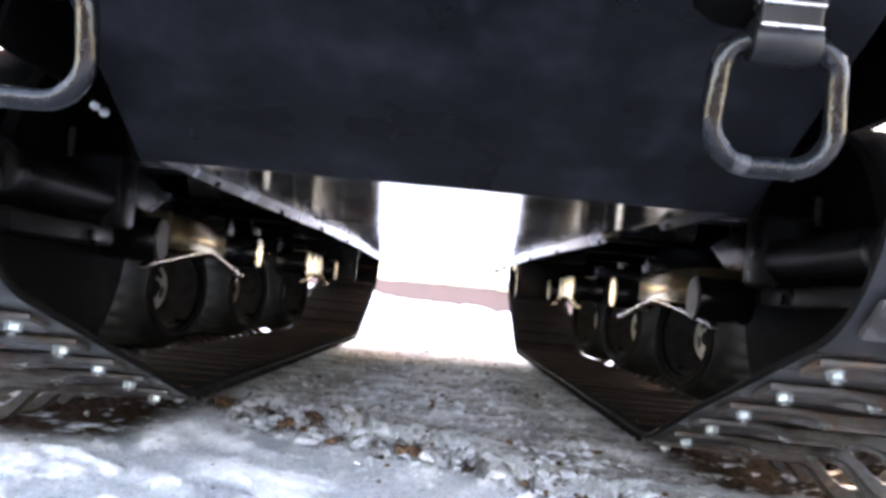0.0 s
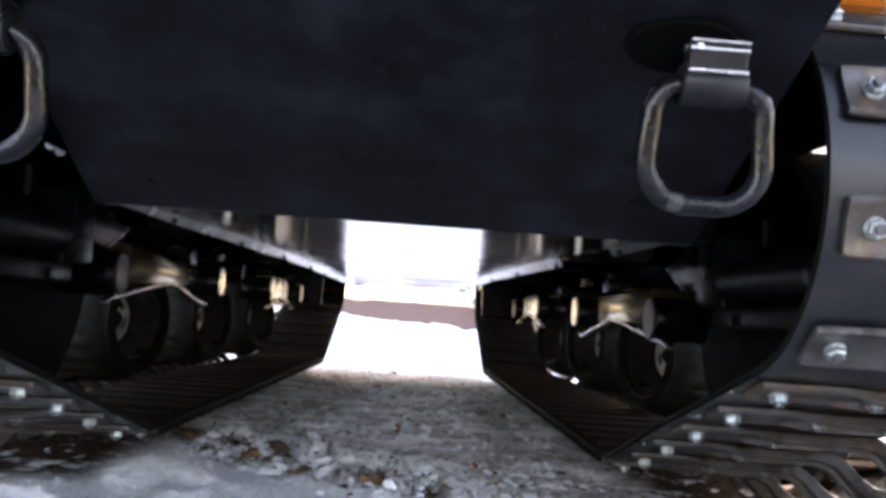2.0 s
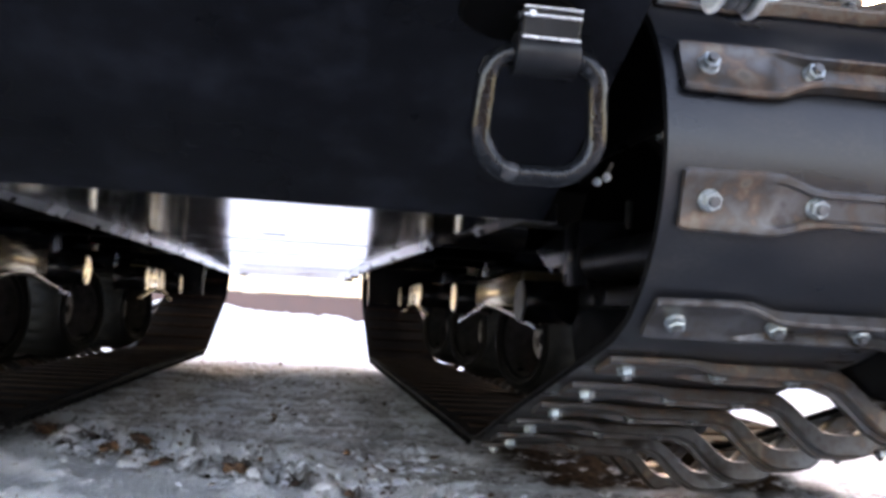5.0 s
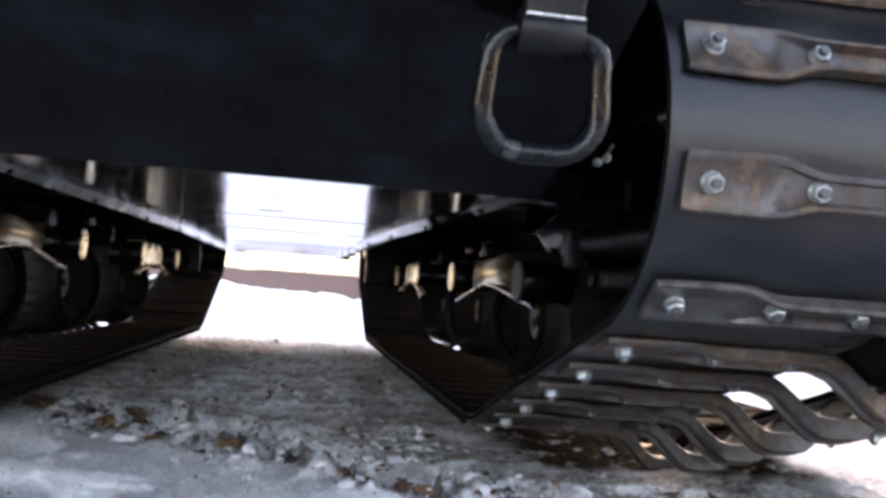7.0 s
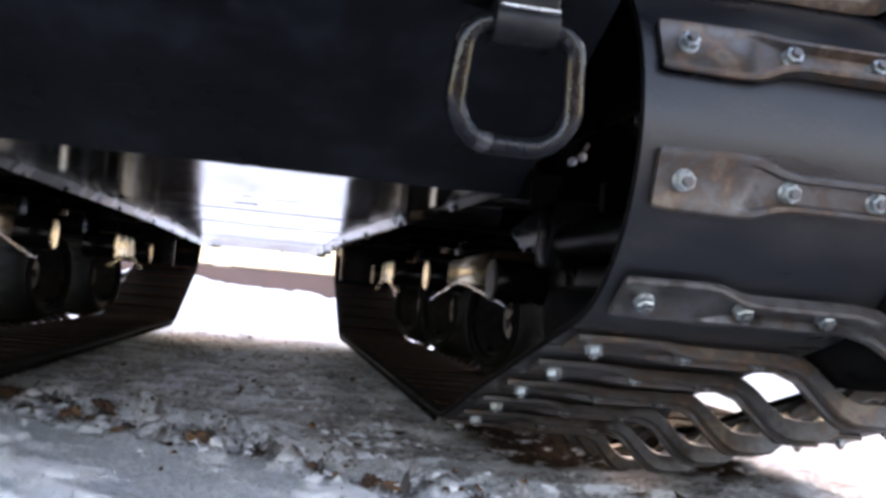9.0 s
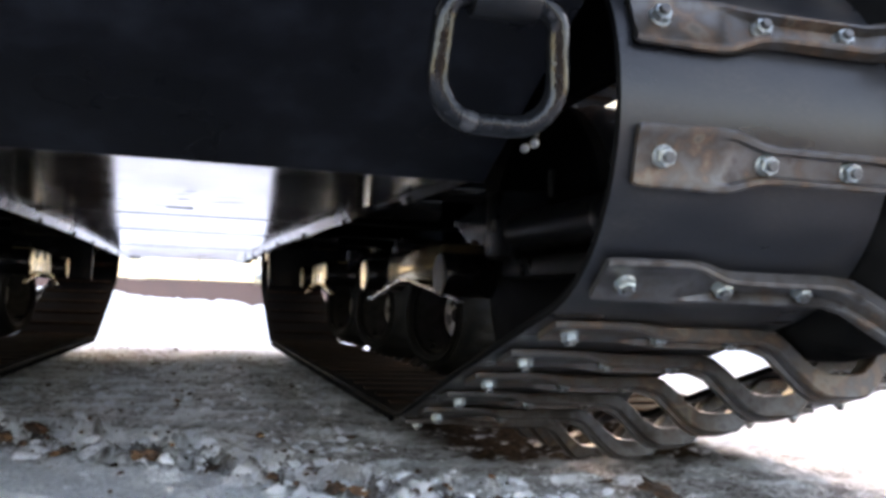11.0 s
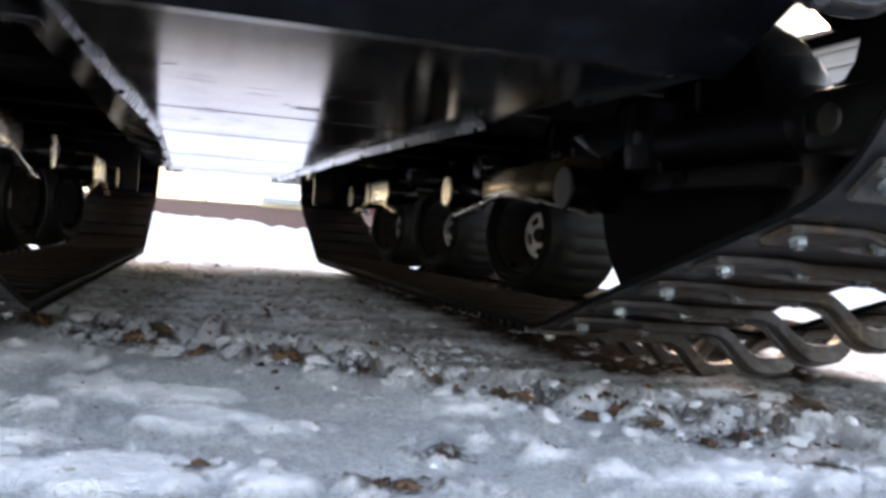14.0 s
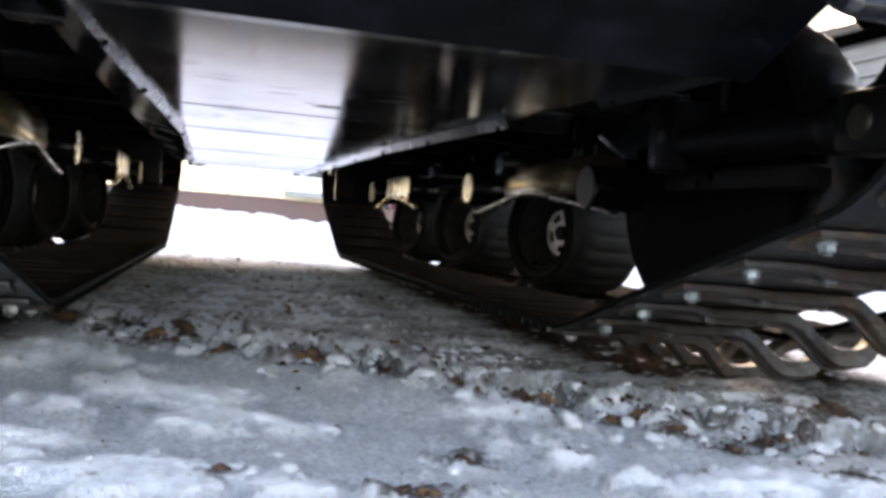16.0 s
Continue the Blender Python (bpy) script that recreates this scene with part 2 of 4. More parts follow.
    l.new(relief.outputs["Normal"], shader.inputs["Normal"])
    return m


snow = snow_material()


# ---- building helpers ----
def part(name, bm, material, parent=None, label="", smooth=0.0):
    me = bpy.data.meshes.new(name)
    bmesh.ops.recalc_face_normals(bm, faces=bm.faces)
    bm.to_mesh(me)
    bm.free()
    me.materials.append(material)
    if smooth:
        me.polygons.foreach_set("use_smooth", [True] * len(me.polygons))
        me.set_sharp_from_angle(angle=radians(smooth))
    ob = new(name, me)
    ob.parent = parent
    if label:
        ob["label"] = label
    return ob


def thing(name, label, category, group="", kind="", at=(0, 0, 0)):
    ob = new(name)
    ob.location = at
    return tagged(ob, label, category, group, kind)


def add_box(bm, lo, hi, bevel=0.0, turn=None):
    lo, hi = Vector(lo), Vector(hi)
    m = Matrix.Translation((lo + hi) / 2) @ (turn or Matrix()) @ Matrix.Diagonal((*(hi - lo), 1))
    made = bmesh.ops.create_cube(bm, size=1.0, matrix=m)["verts"]
    if bevel:
        edges = list({e for v in made for e in v.link_edges})
        bmesh.ops.bevel(bm, geom=edges, offset=bevel, segments=2, profile=0.5, affect="EDGES")
    return bm


def box(lo, hi, bevel=0.0, turn=None):
    return add_box(bmesh.new(), lo, hi, bevel, turn)


def add_lathe(bm, profile, axis_point, axis="x", n=32, closed=False):
    """profile: rows of (radius, distance along the axis)."""
    c = Vector(axis_point)
    rings = []
    for r, h in profile:
        ring = []
        for k in range(n):
            a = math.tau * k / n
            u, v = r * math.cos(a), r * math.sin(a)
            off = {"x": (h, u, v), "y": (u, h, v), "z": (u, v, h)}[axis]
            ring.append(bm.verts.new(c + Vector(off)))
        rings.append(ring)
    pairs = list(zip(rings, rings[1:])) + ([(rings[-1], rings[0])] if closed else [])
    for a, b in pairs:
        for k in range(n):
            bm.faces.new((a[k], a[(k + 1) % n], b[(k + 1) % n], b[k]))
    if not closed:
        for ring in (rings[0], rings[-1]):
            bm.faces.new(ring)
    return bm


def lathe(profile, axis_point, axis="x", n=32, closed=False):
    return add_lathe(bmesh.new(), profile, axis_point, axis, n, closed)


def tube(points, radius, n=12, closed=False):
    bm = bmesh.new()
    pts = [Vector(p) for p in points]
    rings = []
    for k, p in enumerate(pts):
        a = pts[k - 1] if (k or closed) else p
        b = pts[(k + 1) % len(pts)] if (k + 1 < len(pts) or closed) else p
        t = (b - a).normalized()
        side = t.cross(Vector((0.02, 1, 0.03))).normalized() if abs(t.y) < 0.9 else t.cross(Vector((1, 0.02, 0))).normalized()
        up = side.cross(t)
        rings.append([bm.verts.new(p + radius * (math.cos(math.tau * j / n) * side + math.sin(math.tau * j / n) * up)) for j in range(n)])
    for a, b in list(zip(rings, rings[1:])) + ([(rings[-1], rings[0])] if closed else []):
        for j in range(n):
            bm.faces.new((a[j], a[(j + 1) % n], b[(j + 1) % n], b[j]))
    if not closed:
        bm.faces.new(rings[0]), bm.faces.new(rings[-1])
    return bm


def slab(corners, thick, bevel=0.0):
    """A plate: its outer face by corners, thickened against its normal."""
    bm = bmesh.new()
    face = bm.faces.new([bm.verts.new(c) for c in corners])
    face.normal_update()
    away = -face.normal * thick
    out = bmesh.ops.extrude_face_region(bm, geom=[face])
    bmesh.ops.translate(bm, vec=away, verts=[v for v in out["geom"] if isinstance(v, bmesh.types.BMVert)])
    if bevel:
        bmesh.ops.bevel(bm, geom=list(bm.edges), offset=bevel, segments=2, profile=0.5, affect="EDGES")
    return bm


# ---- ground ----
def steps(*runs):
    """Coordinates from runs of (start, end, first step, last step)."""
    out = []
    for a, b, d0, d1 in runs:
        x = a
        while x < b - 1e-6:
            out.append(x)
            x += d0 + (d1 - d0) * (x - a) / (b - a)
    return out + [runs[-1][1]]


# raised crusts of snow: x, y, half length, half width
CRUSTS = ((-0.50, 2.11, 0.10, 0.15), (-0.36, 1.90, 0.07, 0.08), (-0.25, 1.80, 0.15, 0.075), (-0.21, 1.63, 0.08, 0.085), (-0.10, 1.60, 0.09, 0.05), (-0.42, 1.51, 0.07, 0.08), (-0.30, 1.35, 0.16, 0.07), (-0.13, 1.33, 0.07, 0.05), (-0.38, 2.08, 0.05, 0.06),
          (0.22, 1.72, 0.11, 0.07), (0.22, 1.43, 0.06, 0.03), (0.42, 1.33, 0.22, 0.07), (0.54, 1.34, 0.14, 0.06), (-0.04, 1.30, 0.03, 0.03), (-0.65, 1.75, 0.16, 0.12), (-0.60, 1.25, 0.2, 0.1), (0.75, 1.15, 0.25, 0.08), (1.0, 1.25, 0.2, 0.08))


# clumps of frozen dirt: x, y, half width
CLUMPS = ((-0.522, 2.624, 0.043), (-0.396, 2.512, 0.030), (-0.314, 2.296, 0.027), (-0.264, 2.394, 0.025), (-0.183, 2.179, 0.023), (-0.025, 2.130, 0.035), (0.100, 2.009, 0.021), (0.192, 1.861, 0.017), (0.293, 1.801, 0.022),
          (0.324, 1.777, 0.024), (0.446, 1.678, 0.021), (0.400, 1.663, 0.018), (0.453, 1.585, 0.016), (0.504, 1.511, 0.014), (0.570, 1.539, 0.022), (0.624, 1.548, 0.021), (0.574, 1.357, 0.017), (0.872, 1.754, 0.034),
          (0.810, 1.845, 0.015), (0.238, 1.454, 0.008), (0.086, 1.443, 0.016), (-0.025, 1.305, 0.012), (0.008, 1.318, 0.014), (-0.205, 1.361, 0.009), (-0.430, 2.389, 0.019), (-0.079, 2.068, 0.009), (-0.042, 1.345, 0.007))


def smooth_step(v):
    v = max(0.0, min(1.0, v))
    return v * v * (3 - 2 * v)


def snow_cover(x, y):
    """Height, crust, dirt with painted shade, and trodden share of the snow at a place."""
    p = Vector((x, y, 0))
    n1, n2, n3, n4 = noise.noise(p * 2.7), noise.noise(p * 9.0), noise.noise(p * 24.0), noise.noise(p * 55.0)
    n5 = noise.noise(p * 120.0) if -1.2 < x < 1.6 and y < 3.2 else 0.0
    line = y + 0.95 * x + 0.10 * n1 + 0.05 * n2
    ridge = math.exp(-(((line - 2.2) / 0.20) ** 2))
    z = 0.008 * n1 + 0.005 * n2 + 0.0035 * n3 + 0.0025 * n4 + 0.0014 * n5
    trodden = smooth_step((line - 2.02 + 0.12 * n3) / 0.34) * (1 - smooth_step((y - 5.1 + 0.8 * n1 + 0.4 * n2) / 0.9)) * (1 - smooth_step((abs(x) - 1.15 + 0.3 * n2) / 0.5))
    crust = soil_shade = 0.0
    ragged = 0.45 * n2 + 0.40 * n3 + 0.26 * n4 + 0.16 * n5
    if line < 2.25:
        near = 0.30 * noise.noise(p * 4.3 + Vector((3.7, 1.2, 0))) - 0.16
        for cx, cy, a, b in CRUSTS:
            near = max(near, 0.66 - 0.66 * (((x - cx) / a) ** 2 + ((y - cy) / b) ** 2))
        crust = smooth_step((near + ragged * 0.92) * 2.0)
        z += crust * (0.009 + 0.007 * abs(n3) + 0.004 * abs(n4) + 0.0015 * n5)
    # heaps pushed up along the edge of the trodden snow
    if ridge > 0.01:
        heap = max(0.0, noise.noise(p * 10.0 + Vector((5, 1, 0))) + 0.5 * noise.noise(p * 23.0) + 0.3 * n4 + 0.2 * n5)
        lump = smooth_step(heap * 2.6) * ridge
        z += 0.003 * ridge + (0.024 + 0.006 * n4 + 0.003 * n5) * lump * (0.6 + heap)
        crust = max(crust, 0.95 * lump)
        soil_shade = smooth_step((noise.noise(p * 12.0 + Vector((1, 8, 3))) + 0.5 * n3 + 0.55 * n4 + 0.4 * n5 - 0.36) * 3.5) * min(0.8, 1.1 * ridge)
    if 1.2 < y < 2.75 and abs(x) < 1.0:
        for cx, cy, r in CLUMPS:
            d = ((x - cx) ** 2 * 0.7 + (y - cy) ** 2) / (r * r)
            if d < 9:
                soil_shade = max(soil_shade, 0.9 * smooth_step((1.5 - 0.45 * d ** 0.5 + 1.1 * n4 + 1.2 * n5 + 0.6 * n3) * 0.9 - 0.25))
    if abs(x) > 1.1:
        crust = max(crust, smooth_step((noise.noise(p * 3.1) + ragged + 0.15) * 2.5) * smooth_step((abs(x) - 1.1) / 0.4))
    if abs(x) > 0.45 and 1.7 < y < 5.7:
        # dark wet earth under the tracks, mixed with painted shade
        under = smooth_step((abs(x) - 0.50) / 0.16) * smooth_step((y - 1.86) / 0.25) * (1 - smooth_step((abs(x) - 1.22 - 0.45 * smooth_step((y - 2.5) / 0.6) - 0.1 * n2) / 0.12)) * (1 - smooth_step((y - 5.2) / 0.4))
        soil_shade = max(soil_shade, under * smooth_step((0.95 + n2 + 0.8 * n3 + 0.7 * n4) * 1.4))
    if trodden > 0.02 and y < 7.5:
        wave = noise.noise(Vector((x * 4.5, y * 11.0, 5.0))) + 0.55 * noise.noise(Vector((x * 12.0, y * 28.0, 2.0)))
        z += trodden * 0.015 * wave
        crust = max(crust, trodden * smooth_step((wave + 1.2 * ragged - 0.10) * 3.5))
        z += trodden * (0.005 * n3 + 0.003 * n4)
        if 0.0 < x < 1.3 and y < 3.2:
            # dirt spilled beside the track, with the ramp's shade painted in
            spill = smooth_step((x - 0.05) / 0.4) * smooth_step((3.2 - y) / 1.0)
            soil_shade = max(soil_shade, 0.6 * trodden * spill * smooth_step((noise.noise(p * 9.0 + Vector((2, 6, 1))) + 0.8 * n3 + 0.7 * n4 + 0.5 * n5 + 0.02 + 0.22 * smooth_step((x - 0.25) / 0.25)) * 3.0))
        soil_shade = max(soil_shade, 0.45 * trodden * smooth_step((noise.noise(Vector((x * 3.0, y * 9.0, 9.0))) + 0.5 * n3 + 0.3 * n4 - 0.22) * 3.0))
    if y > 4.4:
        crust = max(crust, smooth_step((y - 5.0 + 0.8 * n1 + 0.5 * n2) / 0.8))
    if y > 6.8:
        bank = math.exp(-(((y - 9.6) / 0.9) ** 2))
        crest = 0.255 - 0.05 * x + 0.05 * noise.noise(p * 2.3) + 0.045 * noise.noise(p * 7.0)
        z += bank * max(0.05, crest)
        
    return z, crust, soil_shade, trodden


def snow_height(x, y):
    return snow_cover(x, y)[0]


def snow_mesh(name, verts, faces, covers):
    me = bpy.data.meshes.new(name)
    me.from_pydata(verts, [], faces)
    me.polygons.foreach_set("use_smooth", [True] * len(faces))
    cover = me.color_attributes.new("cover", "FLOAT_COLOR", "POINT")
    cover.data.foreach_set("color", [c for row in covers for c in (*row, 1.0)])
    me.materials.append(snow)
    return me


def ground_sheet():
    xs = steps((-300, -12, 60, 4), (-12, -2.2, 1.0, 0.12), (-2.2, -0.9, 0.05, 0.012), (-0.9, 1.3, 0.0065, 0.0065), (1.3, 2.2, 0.009, 0.02), (2.2, 3.2, 0.03, 0.1), (3.2, 14, 0.12, 1.2), (14, 300, 4, 60))
    ys = steps((-200, -6, 50, 2), (-6, 0.8, 0.8, 0.03), (0.8, 2.5, 0.0065, 0.0065), (2.5, 6.5, 0.009, 0.04), (6.5, 12, 0.05, 0.10), (12, 30, 0.3, 3), (30, 900, 8, 120))
    rows = [snow_cover(x, y) for y in ys for x in xs]
    verts = [(x, y, rows[j * len(xs) + i][0]) for j, y in enumerate(ys) for i, x in enumerate(xs)]
    w = len(xs)
    faces = [(j * w + i, j * w + i + 1, (j + 1) * w + i + 1, (j + 1) * w + i) for j in range(len(ys) - 1) for i in range(w - 1)]
    me = snow_mesh("ground", verts, faces, [r[1:] for r in rows])
    return tagged(new("ground", me), "packed grey-blue snow with trampled brown dirt and painted shade under the machine", "snow ground", kind="structure")


ground = ground_sheet()


# ---- tracks ----
def hull_loop(idler_y, idler_z):
    """The belt's loop in (y, z): a band pulled round the idler, the end road wheels, the sprocket and the return roller."""
    pts = []
    for cy, cz, r in ((idler_y, idler_z, 0.24), (2.12, 0.44, 0.343), (5.0, 0.275, 0.18), (5.6, 0.62, 0.29), (2.80, 0.865, 0.16)):
        pts += [(cy + r * math.cos(math.tau * k / 96), cz + r * math.sin(math.tau * k / 96)) for k in range(96)]
    pts.sort()
    def half(rows):
        out = []
        for p in rows:
            while len(out) > 1 and (out[-1][0] - out[-2][0]) * (p[1] - out[-2][1]) - (out[-1][1] - out[-2][1]) * (p[0] - out[-2][0]) <= 0:
                out.pop()
            out.append(p)
        return out[:-1]
    loop = half(pts) + half(pts[::-1])
    fine = []
    for (a, b), (c, d) in zip(loop, loop[1:] + loop[:1]):
        k = max(1, math.ceil(math.hypot(c - a, d - b) / 0.05))
        fine += [(a + (c - a) * i / k, b + (d - b) * i / k) for i in range(k)]
    return fine


# one idler is set a little lower than the other
LOOPS = {1: hull_loop(1.405, 0.556), -1: hull_loop(1.41, 0.528)}
SPANS = {k: [math.dist(a, b) for a, b in zip(q, q[1:] + q[:1])] for k, q in LOOPS.items()}
LENGTH = {k: sum(q) for k, q in SPANS.items()}
COUNT = 67
BELT_IN, BELT_OUT, MID = 0.465, 0.822, 0.915


def on_loop(side, s):
    loop = LOOPS[side]
    s %= LENGTH[side]
    for k, d in enumerate(SPANS[side]):
        if s <= d:
            a, b = Vector(loop[k]), Vector(loop[(k + 1) % len(loop)])
            return a + (b - a) * s / d, (b - a) / d
        s -= d
    return Vector(loop[0]), Vector((1, 0))


def loop_at(side, y, z):
    return min((k * 0.002 for k in range(int(LENGTH[side] / 0.002))), key=lambda s: (on_loop(side, s)[0] - Vector((y, z))).length)


def drift(side, y):
    """How far the running gear stands off its straight line: one track runs askew, and both run outwards where they meet the idler."""
    askew = -0.006 if side > 0 else 0.030 * max(0.0, y - 1.7) - 0.026
    return askew + side * 0.018 * max(0.0, min(1.0, (1.75 - y) / 0.5))


def belt_mesh(side, x0, x1, thick=0.012):
    bm = bmesh.new()
    rows = []
    loop = LOOPS[side]
    n = len(loop)
    for k in range(n):
        a, b, c = Vector(loop[k - 1]), Vector(loop[k]), Vector(loop[(k + 1) % n])
        t = (c - a).normalized()
        out = Vector((t.y, -t.x))
        rows.append([])
        for u, h in ((x0, -0.5), (x0 - 0.003, 0.0), (x0, 0.5), (x1, 0.5), (x1 + 0.003, 0.0), (x1, -0.5)):
            q = b + out * h * thick
            rows[-1].append(bm.verts.new((side * u + drift(side, q.x), q.x, q.y)))
    for a, b in zip(rows, rows[1:] + rows[:1]):
        for j in range(6):
            f = bm.faces.new((a[j], a[(j + 1) % 6], b[(j + 1) % 6], b[j]))
            # all but the outer face take the rubber darkened for shade
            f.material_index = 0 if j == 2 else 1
    return bm


def grouser_mesh(side):
    """A bent channel bar: a flat pad at each end, a lipped channel over each belt, a dip between the belts."""
    half = [(0.483, 0.0, 0.064, 0.009, 0.0105, 0.010), (0.490, 0.0, 0.070, 0.009, 0.0105, 0.010), (0.585, 0.0, 0.074, 0.009, 0.0105, 0.010), (0.603, 0.0, 0.071, 0.009, 0.013, 0.010),
            (0.635, 0.0, 0.048, 0.008, 0.019, 0.008), (0.655, 0.0, 0.043, 0.008, 0.021, 0.007), (0.790, 0.0, 0.043, 0.009, 0.022, 0.007), (0.818, 0.004, 0.042, 0.018, 0.029, 0.010),
            (0.838, 0.020, 0.042, 0.029, 0.036, 0.013), (0.862, 0.045, 0.042, 0.030, 0.037, 0.013), (0.880, 0.058, 0.043, 0.029, 0.036, 0.013), (0.897, 0.062, 0.043, 0.028, 0.035, 0.013)]
    rows = half + [(2 * MID - a, *b) for a, *b in half[::-1]]
    bm = bmesh.new()
    rings = []
    for x, o, w, base, high, lip in rows:
        o += 0.0065
        h = w / 2
        prof = [(-h, o + 0.003), (-h + 0.003, o), (h - 0.003, o), (h, o + 0.003), (h, o + high - 0.003), (h - 0.003, o + high), (h - lip, o + high), (h - lip - 0.003, o + base), (-h + lip + 0.003, o + base), (-h + lip, o + high), (-h + 0.003, o + high), (-h, o + high - 0.003)]
        rings.append([bm.verts.new((side * x, u, v)) for u, v in prof])
    for a, b in zip(rings, rings[1:]):
        for j in range(12):
            bm.faces.new((a[j], a[(j + 1) % 12], b[(j + 1) % 12], b[j]))
    bm.faces.new(rings[0]), bm.faces.new(rings[-1])
    return bm


def belt_bar(side, a, b):
    lo, hi = sorted((side * a, side * b))
    return box((lo, -0.018, -0.0095), (hi, 0.018, -0.0055), 0.0015)


def nut_mesh():
    bm = bmesh.new()
    add_lathe(bm, [(0.0130, 0.0), (0.0130, 0.0018), (0.0120, 0.003)], (0, 0, 0), "z", 16)
    made = add_lathe(bmesh.new(), [(0.0118, 0.002), (0.0118, 0.010), (0.0104, 0.0118)], (0, 0, 0), "z", 6)
    stud = add_lathe(bmesh.new(), [(0.0065, 0.01), (0.0065, 0.0165), (0.0055, 0.0175)], (0, 0, 0), "z", 10)
    for f in stud.faces:
        f.material_index = 1
    for other in (made, stud):
        me = bpy.data.meshes.new("scrap")
        other.to_mesh(me)
        bm.from_mesh(me)
        other.free()
        bpy.data.meshes.remove(me)
    return bm


def shared(name, bm, material, smooth=30):
    me = bpy.data.meshes.new(name)
    bmesh.ops.recalc_face_normals(bm, faces=bm.faces)
    bm.to_mesh(me)
    bm.free()
    me.materials.append(material)
    me.polygons.foreach_set("use_smooth", [True] * len(me.polygons))
    me.set_sharp_from_angle(angle=radians(smooth))
    return me


NUT = shared("nut", nut_mesh(), zinc)
NUT.materials.append(rim_shade)


def crawler_track(side, y0, z0):
    track = thing("crawler_track", "black rubber crawler track with bolted rusty steel grousers on snow", "track", "crawler tracks")
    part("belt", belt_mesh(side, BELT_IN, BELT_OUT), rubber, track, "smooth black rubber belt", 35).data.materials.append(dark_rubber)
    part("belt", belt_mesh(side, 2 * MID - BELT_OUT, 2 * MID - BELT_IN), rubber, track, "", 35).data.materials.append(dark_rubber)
    bar = shared("grouser", grouser_mesh(side), steel, 40)
    backing = [shared("backing_bar", belt_bar(side, a, b), dull_steel, 30) for a, b in ((0.49, 0.81), (2 * MID - 0.81, 2 * MID - 0.49))]
    start = loop_at(side, y0, z0)
    for k in range(COUNT):
        p, t = on_loop(side, start + k * LENGTH[side] / COUNT)
        out = Vector((t.y, -t.x))
        g = new("grouser", bar)
        g.parent = track
        turn = Matrix(((1, 0, 0), (0, t.x, out.x), (0, t.y, out.y))).to_4x4()
        g.matrix_basis = Matrix.Translation((drift(side, p.x), p.x, p.y)) @ turn
        for me in backing:
            new("backing_bar", me).parent = g
        for x, base in ((0.515, 0.0155), (0.645, 0.0145), (0.756, 0.0155)):
            for u in (x, 2 * MID - x):
                b = new("nut", NUT)
                b.parent = g
                b.matrix_basis = pose(side * u, 0, base, 0, 0, (k * 37 + x * 900) % 60)
    # small rubber lugs under the inner edge of the lower run
    lug = shared("edge_lug", box((-0.006, -0.008, -0.016), (0.006, 0.008, 0.004), 0.002), dark_rubber)
    for k in range(60):
        y = 2.15 + 0.05 * k
        if y > 4.95:
            break
        a = [q for q in LOOPS[side] if q[1] < 0.3 and q[0] <= y]
        b = [q for q in LOOPS[side] if q[1] < 0.3 and q[0] >= y]
        lo, hi = max(a, key=lambda q: q[0]), min(b, key=lambda q: q[0])
        along = 0.0 if hi[0] - lo[0] < 1e-6 else (y - lo[0]) / (hi[0] - lo[0])
        z = lo[1] + along * (hi[1] - lo[1])
        piece = new("edge_lug", lug)
        piece.parent = track
        piece.location = (side * (BELT_IN + 0.003) + drift(side, y), y, z - 0.004)
    return track


crawler_track(1, 1.670, 0.2145)
crawler_track(-1, 1.572, 0.228)


# ---- machine ----
machine = thing("tracked_snow_machine", "black-painted tracked snow machine with glossy belly on packed snow", "snow machine")

# front plate, sloping back under the bow
part("front_plate", slab([(-0.402, 1.40, 0.496), (0.402, 1.40, 0.496), (0.398, 1.10, 0.634), (0.392, 0.80, 0.772), (-0.392, 0.80, 0.772), (-0.398, 1.10, 0.634)], -0.008, 0.002), bow_paint, machine, "satin black sloping bow plate")
part("plate_lip", slab([(-0.40, 1.402, 0.494), (0.40, 1.402, 0.494), (0.40, 1.43, 0.515), (-0.40, 1.43, 0.515)], -0.006, 0.001), worn_edge, machine, "worn bright lower edge")
part("edge_band", slab([(-0.37, 1.432, 0.5005), (0.37, 1.432, 0.5005), (0.37, 1.472, 0.5015), (-0.37, 1.472, 0.5015)], 0.002), polished, machine, "polished front edge of the belly")
part("bow", box((-0.40, 0.72, 0.775), (0.40, 0.80, 1.2), 0.01), paint, machine)
# the hull flares towards the bow: half widths of the belly and of the side's foot along y
FLARE = ((1.43, 0.392, 0.445), (1.80, 0.380, 0.49), (2.20, 0.360, 0.485), (2.60, 0.335, 0.478), (3.20, 0.305, 0.465), (5.52, 0.283, 0.42))


def flare(y, k):
    return float(np.interp(y, [r[0] for r in FLARE], [r[k] for r in FLARE]))


def strip(rows, thick):
    """A long folded plate: rows of its two edge points, thickened upwards."""
    bm = bmesh.new()
    rings = [[bm.verts.new(p) for p in (a, b, (b[0], b[1], b[2] + thick), (a[0], a[1], a[2] + thick))] for a, b in rows]
    for p, q in zip(rings, rings[1:]):
        for j in range(4):
            bm.faces.new((p[j], p[(j + 1) % 4], q[(j + 1) % 4], q[j]))
    bm.faces.new(rings[0]), bm.faces.new(rings[-1])
    return bm


def belly_z(y):
    """The belly rises a little from the bow before it runs level."""
    return 0.520 - 0.017 * max(0.0, (2.548 - y) / 1.118) ** 2


